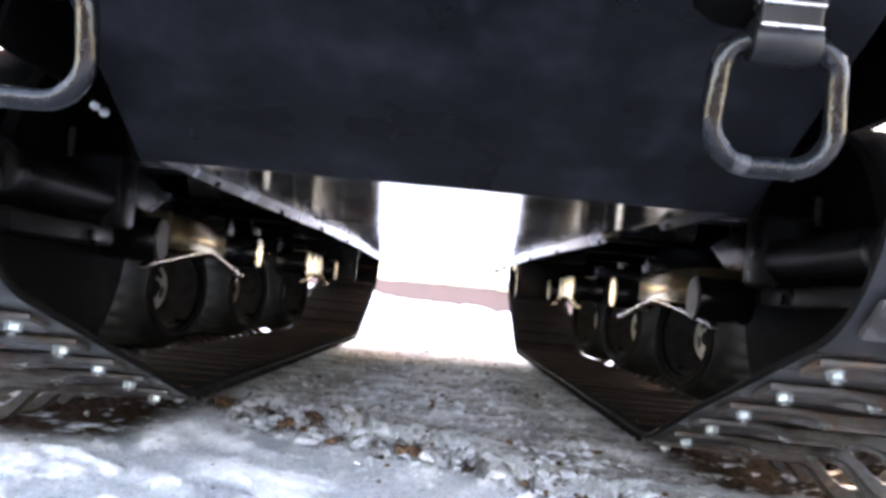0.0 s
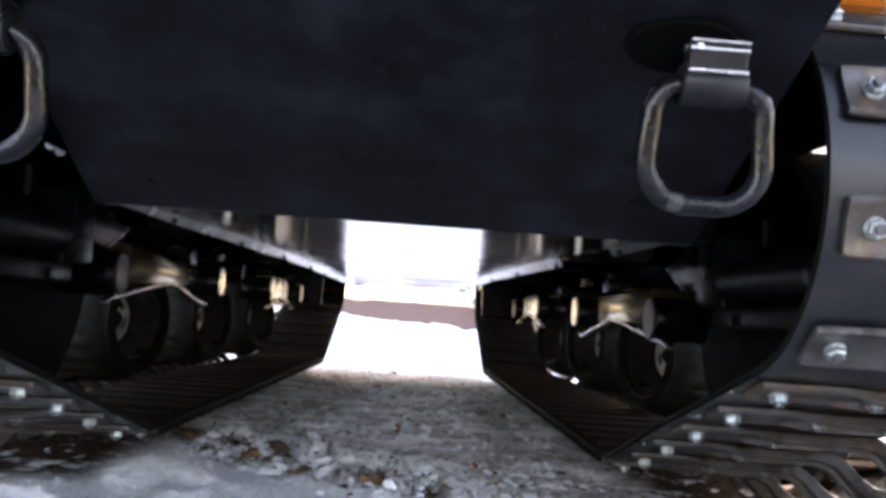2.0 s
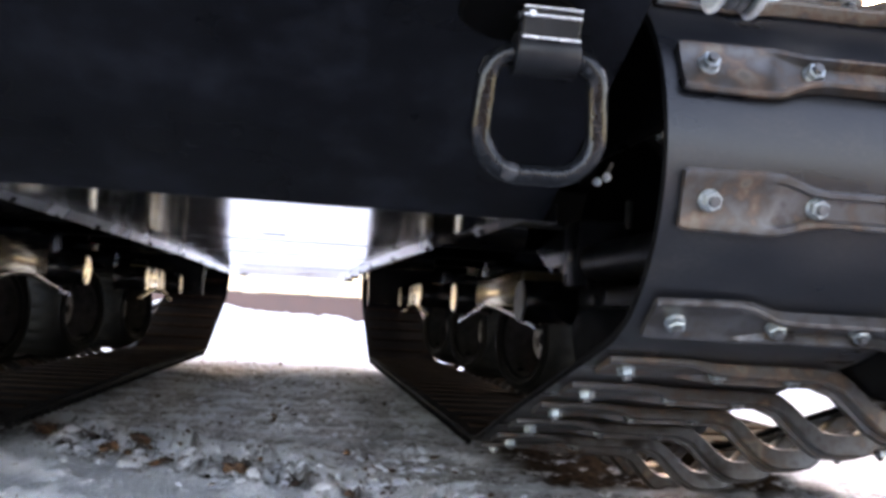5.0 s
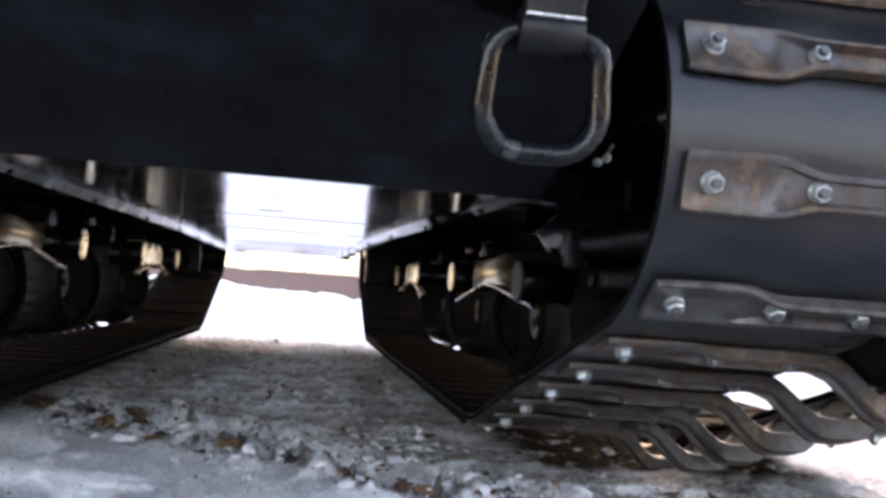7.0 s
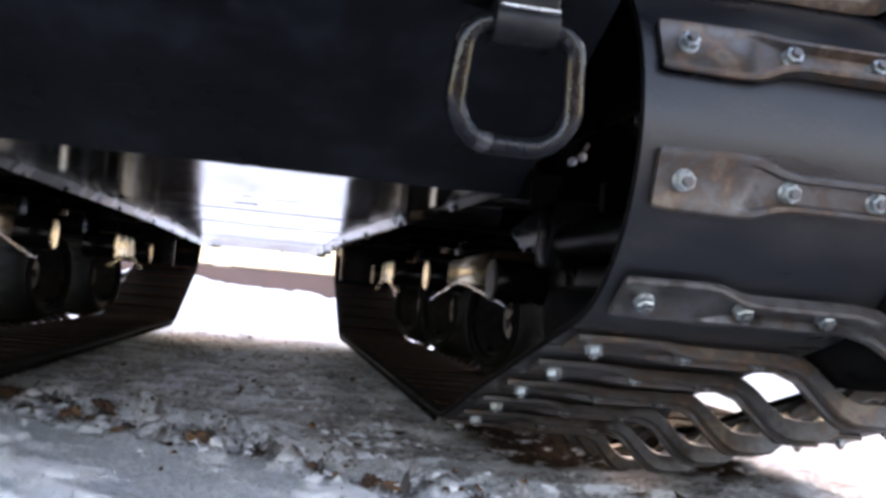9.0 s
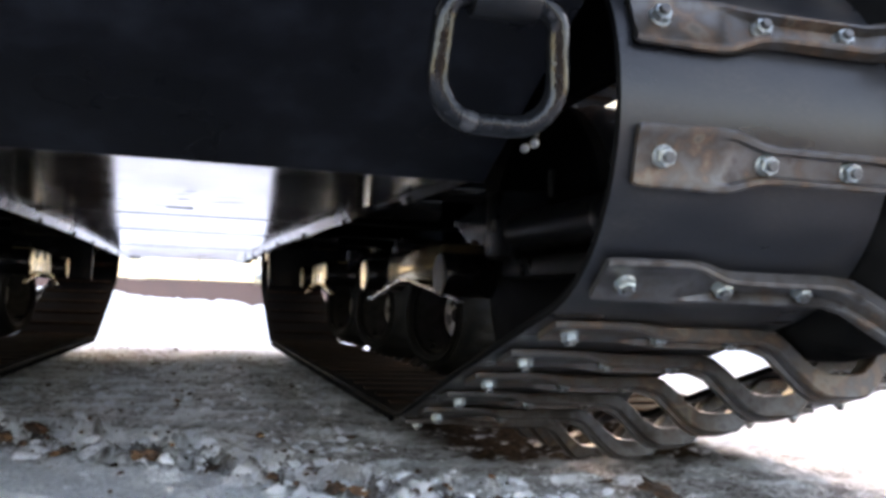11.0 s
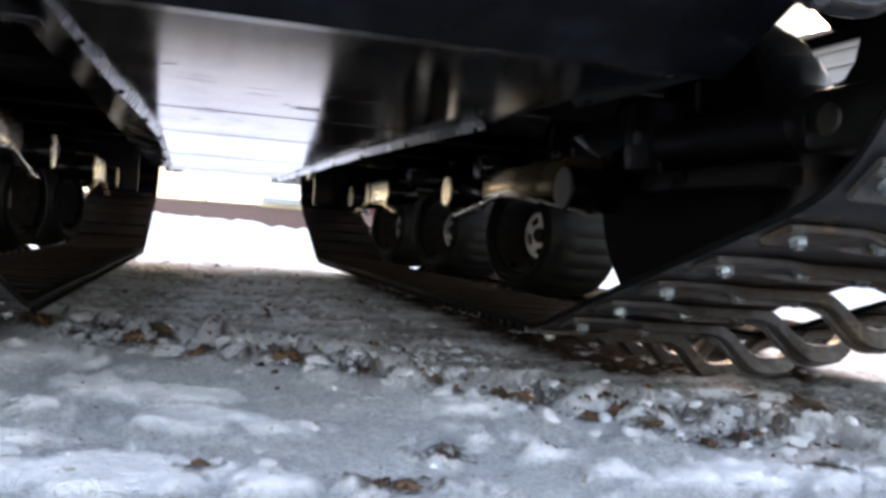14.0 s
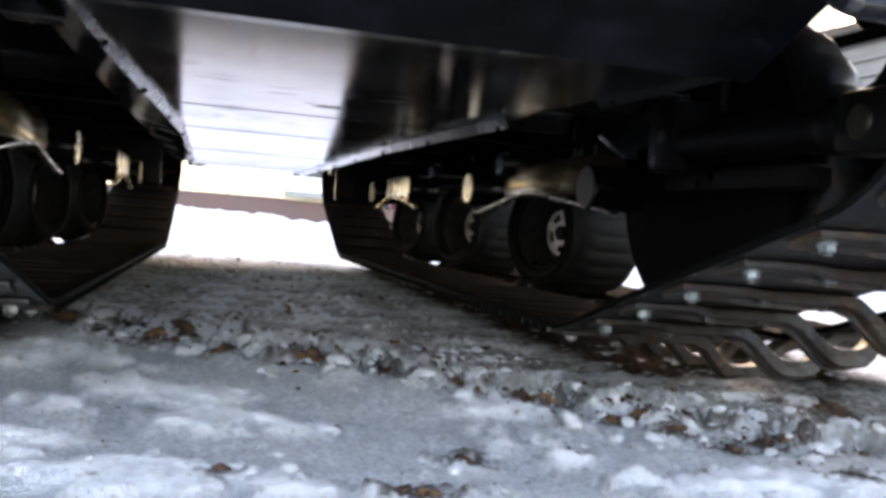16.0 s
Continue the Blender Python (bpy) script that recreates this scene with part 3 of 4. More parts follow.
for a, b, drop in ((1.43, 2.548, 0.0), (2.552, 3.138, 0.0012), (3.142, 4.1, 0.0024), (4.104, 5.5, 0.0036)):
    ys = [a + (b - a) * k / 16 for k in range(17)]
    part("belly_plate", strip([((-flare(y, 1), y, belly_z(y) - drop), (flare(y, 1), y, belly_z(y) - drop)) for y in ys], 0.006), belly_paint, machine, "glossy black belly plate with scratches", 30)
ys = [r[0] for r in FLARE]
part("hull_floor", strip([((-flare(y, 1), y, 0.530), (flare(y, 1), y, 0.530)) for y in ys], 0.03), paint, machine)
for s in (1, -1):
    # the strip's reflection is put into its colour, one front end black
    for name, run, m, told in (("chine_strip", [y for y in ys if y > 1.93 or s < 0], edge_steel, "folded edge strip, bright reflection put into its colour"), ("chine_front", [y for y in ys if y < 1.96] if s > 0 else [], paint, "front of the edge strip, blackened for its dark reflection")):
        if len(run) > 1:
            part(name, strip([((s * (flare(y, 1) - 0.007), y, 0.523), (s * (flare(y, 1) + 0.009), y, 0.498)) for y in run], 0.004), m, machine, told)
    part("chine_side", strip([((s * (flare(y, 1) + 0.011), y, 0.520), (s * flare(y, 2), y, 0.552)) for y in ys], 0.008), paint, machine)
    part("hull_side", strip([((s * (flare(y, 2) - 0.008), y, 0.560), (s * flare(y, 2), y, 0.560)) for y in ys], 0.64), paint, machine)
    for k in range(7):
        y = 1.75 + 0.5 * k
        part("chine_bolt", lathe([(0.010, 0), (0.010, -0.005), (0.007, -0.008)], (s * (flare(y, 1) + 0.010), y, 0.505), "z", 8), paint, machine)
def scratches(at, count, spread, length, seed):
    """Thin ragged slivers scraped through the gloss."""
    dice = random.Random(seed)
    made = []
    for k in range(count):
        bm = bmesh.new()
        x, y = at[0] + dice.gauss(0, spread[0]), at[1] + dice.gauss(0, spread[1])
        a, w, d = dice.gauss(0, 0.5), dice.uniform(0.002, 0.007), length * dice.uniform(0.3, 1.0)
        c, q = math.cos(a) * d / 2, math.sin(a) * d / 2
        pts = [(x - c, y - q), (x, y - w), (x + c, y + q), (x + 0.2 * c, y + w * 1.5)]
        bm.faces.new([bm.verts.new((u, v, at[2])) for u, v in pts])
        made.append(bm)
    return made


for at, count, spread, length, seed in (((0.02, 2.33, 0.5190), 12, (0.03, 0.018), 0.06, 4), ((-0.10, 2.05, 0.5125), 10, (0.12, 0.15), 0.10, 9), ((-0.10, 2.75, 0.5160), 6, (0.12, 0.12), 0.10, 19)):
    for scrape in scratches(at, count, spread, length, seed):
        part("scuff", scrape, scuffed, machine, "dull scratch through the gloss")
part("rear_plate", box((-0.41, 5.52, 0.53), (0.41, 5.53, 1.2)), paint, machine)
for s in (1, -1):
    part("bow_cheek", slab([(s * 0.401, 1.41, 0.50), (s * 0.392, 0.82, 0.772), (s * 0.392, 0.82, 1.2), (s * 0.401, 1.44, 1.2)], 0.008 * s), paint, machine)

# towing rings
def tow_ring(x):
    ring = new("tow_ring")
    ring.parent = machine
    ring["label"] = "heavy worn steel towing ring hanging from welded clip"
    path = []
    w, top, bottom = 0.0585, 0.612, 0.497
    for cx, cz, a0, r in ((w - 0.029, top - 0.026, 0, 0.026), (-w + 0.029, top - 0.026, 90, 0.026), (-w + 0.042, bottom + 0.042, 180, 0.042), (w - 0.042, bottom + 0.042, 270, 0.042)):
        for k in range(7):
            a = radians(a0 + 15 * k)
            path.append((x + cx + r * math.cos(a), 1.055 + 0.12 * (top - cz - r * math.sin(a)), cz + r * math.sin(a)))
    part("ring", tube(path, 0.0110, 14, True), chrome, ring, smooth=60)
    part("sleeve", lathe([(0.020, -0.031), (0.0215, -0.029), (0.0215, 0.029), (0.020, 0.031)], (x, 1.054, 0.613), "x", 24), clip_steel, ring, "satin black sleeve round the ring", smooth=40)
    part("clip_strap", slab([(x - 0.029, 1.0335, 0.620), (x + 0.029, 1.0335, 0.620), (x + 0.029, 1.0275, 0.652), (x - 0.029, 1.0275, 0.652)], 0.022, 0.003), clip_steel, ring, "black strap over the sleeve")
    # thin bright bars stand for highlights along the strap
    for zz, tall, reach, m in ((0.6225, 0.0014, 0.004, bare_lip), (0.6430, 0.0016, 0.003, edge_steel), (0.6505, 0.0014, 0.003, edge_steel)):
        yy = 1.0335 - 0.006 * (zz - 0.620) / 0.032
        part("strap_edge", box((x - 0.029, yy - reach, zz - tall), (x + 0.029, yy + 0.002, zz + tall), 0.001), m, ring, "bright bar for a highlight on the strap edge")
    part("strap_rivet", lathe([(0.0, 0.0035), (0.0022, 0.003), (0.0032, 0.001), (0.0035, -0.004)], (x - 0.021, 1.0275, 0.6435), "y", 12), edge_steel, ring, "bright rivet head", 40)
    part("weld_base", box((x - 0.034, 1.035, 0.640), (x + 0.034, 1.085, 0.668), 0.006), paint, ring)
    return ring


for x in (0.303, -0.405):
    tow_ring(x)
pad = lathe([(0.034, -0.002), (0.036, 0.002), (0.034, 0.006)], (0, 0, 0), "z", 28)
bmesh.ops.scale(pad, vec=(1.62, 1.05, 1.0), verts=pad.verts)
bmesh.ops.transform(pad, matrix=pose(0.272, 1.045, 0.650, -24.7, 0, 0) @ pose(0, 0, 0, 180, 0, 0), verts=pad.verts)
part("black_oval", pad, matt_black, machine, "dull black oval behind the clip", 40)

# wheels
def pierced_disc(r0, r1, x, thick, holes, turn):
    """Annular plate with long holes round it."""
    bm = bmesh.new()
    n, radii = 60, (r0, r0 + (r1 - r0) * 0.30, r0 + (r1 - r0) * 0.78, r1)
    rings = [[[bm.verts.new((x + dx, q * math.cos(math.tau * k / n + turn), q * math.sin(math.tau * k / n + turn))) for k in range(n)] for q in radii] for dx in (-thick / 2, thick / 2)]
    hole = lambda k, j: j == 1 and (k % (n // holes)) < n // holes * 0.55
    for k in range(n):
        m = (k + 1) % n
        for j in range(3):
            if hole(k, j):
                continue
            for side in (0, 1):
                g = rings[side]
                bm.faces.new((g[j][k], g[j][m], g[j + 1][m], g[j + 1][k]))
            for a, b, open_side in ((j, j, hole(k, j - 1) if j else True), (j + 1, j + 1, hole(k, j + 1) if j < 2 else True)):
                if open_side:
                    bm.faces.new((rings[0][a][k], rings[0][a][m], rings[1][b][m], rings[1][b][k]))
    bmesh.ops.recalc_face_normals(bm, faces=bm.faces)
    return bm


def wheel(s, y, z, r, x=0.95, width=0.30, name="road_wheel", toe=18.0, dark=False, tyre=None):
    hub = new(name)
    hub.parent = machine
    hub["label"] = "black rubber road wheel with deep pressed-steel rim"
    hub.matrix_basis = pose(s * x + drift(s, y) - (0.024 if s < 0 and 2.5 < y < 4.5 else 0.0), y, z, 0, 0, s * toe)
    h, i = width / 2, -s
    # i points to the hull, where the dish opens
    tread = [(0.60, 0.62), (0.615, 0.90), (0.65, 1.0), (0.70, 1.02), (0.705, 1.06), (0.735, 1.06), (0.745, 1.02), (0.79, 0.99), (0.80, 1.02), (0.82, 1.015), (0.83, 0.96), (0.88, 0.86), (0.93, 0.72), (0.97, 0.54), (0.99, 0.36), (1.0, 0.15), (1.0, -0.3), (0.985, -0.62), (0.95, -0.82), (0.86, -0.95), (0.74, -1.0), (0.64, -0.92), (0.60, -0.6)]
    band = lathe([(r * q, i * h * u) for q, u in tread], (0, 0, 0), "x", 96, True)
    for v in band.verts:
        # shallow cross grooves in the tread
        if math.hypot(v.co.y, v.co.z) > 0.965 * r and round(math.atan2(v.co.z, v.co.y) / math.tau * 96) % 4 == 0:
            v.co.y, v.co.z = v.co.y * 0.968, v.co.z * 0.968
    part("tyre", band, tyre or (dark_rubber if dark else tyre_rubber), hub, smooth=32)
    lip = [(0.595, 0.94), (0.625, 1.02), (0.645, 1.0), (0.625, 0.90)]
    part("rim_lip", lathe([(r * q, i * h * u) for q, u in lip], (0, 0, 0), "x", 48, True), black_rim, hub, "worn glossy rim lip", 50)
    # the well is darkened by its material, standing in for shade
    well = [(0.62, 0.93), (0.585, 0.62), (0.565, 0.45), (0.55, -0.1), (0.57, -0.5), (0.60, -0.9), (0.57, -0.9), (0.54, -0.45), (0.525, -0.1), (0.54, 0.45), (0.56, 0.60), (0.60, 0.95)]
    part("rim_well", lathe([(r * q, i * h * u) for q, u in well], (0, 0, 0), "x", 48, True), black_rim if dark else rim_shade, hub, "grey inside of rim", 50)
    dish = [(0.535, 0.10), (0.52, 0.16), (0.46, 0.24), (0.20, 0.26), (0.001, 0.26), (0.001, 0.18), (0.45, 0.16), (0.535, 0.02)]
    part("wheel_dish", lathe([(r * q, i * h * u) for q, u in dish], (0, 0, 0), "x", 40, True), black_rim, hub, "black dished disc", 50)
    if dark:
        return hub
    part("hub_plate", pierced_disc(r * 0.13, r * 0.37, i * h * 0.34, 0.006, 5, y * 3), black_rim if dark else rim_paint, hub, "light grey hub plate with oval holes", 30)
    part("hub_nut", lathe([(r * 0.10, i * h * 0.34 - 0.016), (r * 0.12, i * h * 0.34 - 0.012), (r * 0.12, i * h * 0.34 + 0.012), (r * 0.10, i * h * 0.34 + 0.016)], (0, 0, 0), "x", 12), black_rim, hub)
    return hub


WHEELS = (2.2, 3.13, 4.08, 4.98)
for s in (1, -1):
    wheel(s, 2.12, 0.44, 0.338, 0.878, 0.115, toe=6, dark=True, tyre=lit_rubber)
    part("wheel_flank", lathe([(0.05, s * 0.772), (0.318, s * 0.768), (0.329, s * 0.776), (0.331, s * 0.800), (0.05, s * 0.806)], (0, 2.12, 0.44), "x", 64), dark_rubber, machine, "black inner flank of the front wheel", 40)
    for y in WHEELS[1:]:
        wheel(s, y, 0.288, 0.203, 0.95, 0.29)
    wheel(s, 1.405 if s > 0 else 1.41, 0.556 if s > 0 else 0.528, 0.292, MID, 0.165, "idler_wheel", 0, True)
    # rear sprocket
    teeth = bmesh.new()
    for off in (-0.05, 0.05):
        add_lathe(teeth, [(0.25, off - 0.012), (0.27, off - 0.008), (0.27, off + 0.008), (0.25, off + 0.012)], (s * MID, 5.6, 0.62), "x", 28)
    lo, hi = sorted((s * 0.45, s * 1.02))
    # plate added to stand for the darkness that hides the sprocket
    part("dark_filler", box((lo, 5.22, 0.38), (hi, 5.25, 0.96), 0.006), paint, machine, "black plate added as darkness in front of the drive sprocket")
    part("sprocket", teeth, red, machine, "red drive sprocket")
    part("drive_motor", lathe([(0.09, -0.45), (0.11, -0.2), (0.11, 0)], (s * MID, 5.6, 0.62), "x" , 24) if s > 0 else lathe([(0.11, 0), (0.11, 0.2), (0.09, 0.45)], (s * MID, 5.6, 0.62), "x", 24), paint, machine, smooth=40)

# suspension: rocker beams with capped bosses, arms down to the wheels
def swing(s, y):
    """The wheels and rockers of the askew track stand off with it."""
    return 0.041 * (y - 2.29) - 0.042 if s < 0 else 0.0


def boss(s, y, z, r=0.052, length=0.13, x=0.594, dull=False):
    b = new("pivot_boss")
    b.parent = machine
    b.location = (swing(s, y), 0, 0)
    lo, hi = sorted((s * (x + 0.006), s * (x + length)))
    part("housing", lathe([(r * 0.96, lo), (r, lo + 0.004), (r, hi - 0.004), (r * 0.96, hi)], (0, y, z), "x", 28), paint, b, smooth=40)
    lo, hi = sorted((s * x, s * (x + 0.007)))
    part("cap", lathe([(r * 0.90, lo), (r * 0.92, (lo + hi) / 2), (r * 0.90, hi)], (0, y, z), "x", 28), dull_cap if dull else brass, b, "dull dark end cap" if dull else "yellowish plated end cap", 40)


def rocker(s, y0, y1, ym, z, plated=False):
    lo, hi = sorted((s * 0.607, s * 0.72))
    beam = part("rocker_beam", box((lo, y0 + 0.10, z - 0.040), (hi, y1 - 0.32, z + 0.058), 0.014), brass if plated else beam_paint, machine, "yellow-plated rocker beam" if plated else "rounded glossy black rocker beam with gold reflection in its colour", 60)
    beam.location = (swing(s, ym), 0, 0)
    # bent lower flange
    bm = bmesh.new()
    lo, hi = sorted((s * 0.604, s * 0.622))
    rows = []
    for y, zz in ((y0 - 0.05, z - 0.085), (y0 - 0.03, z - 0.078), (ym - 0.03, z - 0.026), (ym + 0.03, z - 0.026), (y1 - 0.08, z - 0.085), (y1 - 0.06, z - 0.078)):
        rows.append([bm.verts.new((x, y, zz + h)) for x, h in ((lo, 0), (hi, 0), (hi, 0.0045), (lo, 0.0045))])
    for a, b in zip(rows, rows[1:]):
        for j in range(4):
            bm.faces.new((a[j], a[(j + 1) % 4], b[(j + 1) % 4], b[j]))
    bm.faces.new(rows[0]), bm.faces.new(rows[-1])
    flange = part("bent_flange", bm, brass if plated else edge_steel, machine, "bright-edged bent steel flange")
    flange.location = (swing(s, ym), 0, 0)


for s in (1, -1):
    for y, z in ((2.29, 0.395), (3.22, 0.412), (4.12, 0.43), (4.92, 0.428)):
        boss(s, y, z + (0.019 if s < 0 and y < 4 else 0.0), dull=y < 2.5)
    rocker(s, 2.22, 3.22, 2.70, 0.415 if s > 0 else 0.432)
    rocker(s, 4.05, 4.92, 4.46, 0.43, True)
    for y, b in zip(WHEELS, (2.29, 3.22, 4.15, 4.92)):
        lo, hi = sorted((s * 0.995, s * 1.02))
        part("wheel_arm", box((lo, y - 0.035, 0.26), (hi, y + 0.035, 0.50), 0.004), paint, machine)
        lo, hi = sorted((s * 0.90, s * 1.03))
        part("wheel_axle", lathe([(0.022, lo), (0.022, hi)], (0, y, 0.44 if y < 2.5 else 0.278), "x", 18), paint, machine)
        lo, hi = sorted((s * 0.70, s * 1.03))
        part("cross_tube", lathe([(0.04, lo), (0.04, hi)], (0, b, 0.50), "x", 18), paint, machine, smooth=40)
    for y in (2.70, 4.46):
        lo, hi = sorted((s * 0.43, s * 0.70))
        part("cross_axle", lathe([(0.045, lo), (0.045, hi)], (0, y, 0.60), "x", 22), paint, machine, smooth=40)
    lo, hi = sorted((s * 1.03, s * 1.05))
    part("side_frame", box((lo, 2.55, 0.50), (hi, 5.2, 0.90), 0.006), paint, machine, "black track side frame")
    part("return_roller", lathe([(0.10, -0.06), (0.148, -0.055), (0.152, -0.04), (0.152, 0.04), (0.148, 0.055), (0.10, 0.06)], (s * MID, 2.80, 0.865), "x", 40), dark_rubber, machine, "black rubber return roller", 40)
    part("roller_axle", lathe([(0.02, -0.13), (0.02, 0.13)], (s * MID, 2.80, 0.865), "x", 16), paint, machine)
    lo, hi = sorted((s * 0.43, s * 1.03))
    for y in (2.70, 3.70, 4.46, 5.2):
        # struts are matt black, their shade put into the colour
        part("frame_strut", box((lo, y - 0.06, 0.62), (hi, y + 0.06, 0.72), 0.006), matt_black, machine)
    lo, hi = sorted((s * 1.0, s * 1.018))
    part("idler_arm", box((lo, 1.36, 0.30), (hi, 2.32, 0.54), 0.02), black_rim, machine, "black arm carrying the idler")
    # made-up plate that keeps the gap behind the bow black
    lo, hi = sorted((s * 0.625, s * 0.637))
    part("inner_filler", box((lo, 1.42, 0.665), (hi, 2.6, 0.772), 0.003), black_rim, machine, "black filler plate added to darken the gap inside the track")
    # second added plate, filling the dark gap along the belt edge
    edge = [(1.190, 0.604), (1.215, 0.665), (1.265, 0.720), (1.335, 0.757), (1.40, 0.768), (1.75, 0.820), (1.75, 0.604)]
    if s < 0:
        edge = [(y, z - 0.026) for y, z in edge]
    part("side_filler", slab([(s * 0.500, y, z) for y, z in edge], 0.008 * s), matt_black, machine, "matt black filler added to darken the gap inside the belt edge")
    # black plate of the idler's yoke, with a rounded inner corner
    yoke = [(1.250, 0.450), (1.545, 0.450), (1.545, 0.527), (1.530, 0.529), (1.505, 0.538), (1.485, 0.560), (1.478, 0.590), (1.478, 0.745), (1.330, 0.735), (1.250, 0.680)]
    part("yoke_plate", slab([(s * 0.690, y, z) for y, z in yoke], 0.010 * s), black_rim, machine, "black yoke plate beside the idler")
    # upper rail of the frame and the black plate above it
    lo, hi = sorted((s * 1.04, s * 1.06))
    part("upper_rail", box((lo, 1.45, 0.722), (hi, 2.50, 0.750), 0.004), black_rim, machine, "black upper rail of the track frame")
    part("rail_plate", slab([(s * 1.075, y, z) for y, z in ((1.45, 0.742), (2.005, 0.757), (2.10, 0.840), (2.10, 0.894), (1.45, 0.790))], 0.006 * s), matt_black, machine, "black plate above the rail")
    # idler tensioner: a cylinder along the track between a pivot block and the yoke of the idler
    part("tension_cylinder", lathe([(0.030, 1.56), (0.0385, 1.564), (0.0385, 2.0), (0.030, 2.005)], (s * 0.685, 0, 0.480), "y", 28), black_rim, machine, "black hydraulic tension cylinder", 40)
    part("cylinder_collar", lathe([(0.043, 1.535), (0.047, 1.54), (0.047, 1.578), (0.043, 1.583)], (s * 0.685, 0, 0.479), "y", 28), black_rim, machine, "", 40)
    lo, hi = sorted((s * 0.645, s * 0.73))
    part("tension_yoke", box((lo, 1.36, 0.430), (hi, 1.545, 0.525), 0.016), black_rim, machine, "", 40)
    lo, hi = sorted((s * 0.640, s * 0.647))
    part("yoke_cap", lathe([(0.022, lo), (0.025, (lo + hi) / 2), (0.022, hi)], (0, 1.485, 0.474), "x", 24), olive_cap, machine, "dull yellow-green end cap", 40)
    lo, hi = sorted((s * 0.640, s * 0.75))
    part("pivot_block", box((lo, 1.995, 0.425), (hi, 2.10, 0.568), 0.012), black_rim, machine, "", 40)
    lo, hi = sorted((s * 0.634, s * 0.642))
    part("pivot_plug", lathe([(0.012, lo), (0.014, (lo + hi) / 2), (0.012, hi)], (0, 2.035, 0.493), "x", 16), dull_cap, machine, "dull plug", 40)
    for by, bz in ((1.97, 0.432), (1.93, 0.400)):
        part("pivot_bolt", lathe([(0.012, s * 0.662 - 0.006), (0.013, s * 0.662), (0.010, s * 0.662 + 0.006)], (0, by, bz), "x", 6), black_rim, machine)
    lo, hi = sorted((s * 0.665, s * 0.72))
    part("lower_link", box((lo, 1.62, 0.385), (hi, 2.06, 0.425), 0.01), black_rim, machine, "", 40)
    lo, hi = sorted((s * 0.74, s * 0.83))
    part("idler_axle", lathe([(0.03, lo), (0.03, hi)], (0, 1.41, 0.50), "x", 18), paint, machine)
    # bracket under the flank of the hull
    lo, hi = sorted((s * 0.437, s * 0.52))
    part("flank_bracket", box((lo, 1.735, 0.524), (hi, 1.79, 0.562), 0.004), paint, machine, "glossy black bracket under the hull flank")
    part("bracket_edge", box((lo + 0.003, 1.7315, 0.5225), (hi - 0.003, 1.7365, 0.5265), 0.001), rim_gloss, machine, "bright scraped bracket edge")
    part("grease_pin", lathe([(0.008, 0.0), (0.008, 0.055), (0.004, 0.06)], (s * 0.75, 2.0, 0.555), "z", 10), dull_cap, machine, "dull grease pin", 40)
    for bx, bz in ((0.617, 0.620), (0.600, 0.610)):
        part("hose_clamp", lathe([(0.004, 0.006), (0.0080, 0.002), (0.0088, -0.004), (0.0075, -0.008), (0.005, -0.0105), (0.002, -0.0115)], (s * bx, 1.77, bz), "y", 16), glint_white, machine, "small clamp head, its glint put into white colour", 60)
    part("hose_fitting", tube([(s * 0.617, 1.775, 0.626), (s * 0.628, 1.79, 0.640), (s * 0.640, 1.81, 0.652)], 0.005, 10), dull_cap, machine, "dull brass hose fitting", 40)
    part("gusset", slab([(s * 0.66, 2.36, 0.525), (s * 0.66, 2.14, 0.56), (s * 0.66, 2.09, 0.56), (s * 0.66, 2.10, 0.485), (s * 0.66, 2.23, 0.472)], 0.008, 0.001), belly_paint, machine, "shiny scraped gusset plate")
    part("gusset_edge", slab([(s * 0.655, 2.375, 0.528), (s * 0.655, 2.235, 0.470), (s * 0.675, 2.235, 0.470), (s * 0.675, 2.375, 0.528)], 0.006, 0.001), polished, machine, "worn bright bracket edge")
    part("tow_eye", tube([(s * 0.305 + 0.026 + 0.043 * math.cos(math.tau * k / 20), 5.56 + 0.06 * math.sin(math.tau * k / 20), 0.520) for k in range(20)], 0.010, 8, True), paint, machine, smooth=60)

# upper body
body = bmesh.new()
add_box(body, (-1.415, 2.17, 1.16), (1.415, 5.9, 1.36), 0.03)
part("upper_body", body, orange, machine, "orange-painted deck over the tracks")
# unseen skirts and inner plates, added to keep sky light out
for s in (1, -1):
    lo, hi = sorted((s * 1.40, s * 1.415))
    part("fender_skirt", box((lo, 2.65, 1.06), (hi, 5.9, 1.16), 0.004), orange, machine)
    lo, hi = sorted((s * 0.435, s * 1.39))
    part("deck_light_block", box((lo, 2.35, 1.125), (hi, 5.88, 1.145), 0.003), paint, machine, "unseen black plate added under the deck to block light")
# rear plate is added against light leaks too
part("rear_skirt", box((-1.39, 5.86, 0.95), (1.39, 5.88, 1.12), 0.004), paint, machine)

# overhang out of view, added to darken the tops of the belts
part("unseen_overhang", box((-1.40, 0.95, 1.31), (1.40, 2.16, 1.36), 0.01), paint, machine, "unseen black overhang added above the tracks")

# snatch block hanging beside the bow
block = thing("snatch_block", "pale grey flanged rope block hanging from the bow", "pulley")
lean = pose(0.394, 0.84, 0.627, 0, 4, -4)
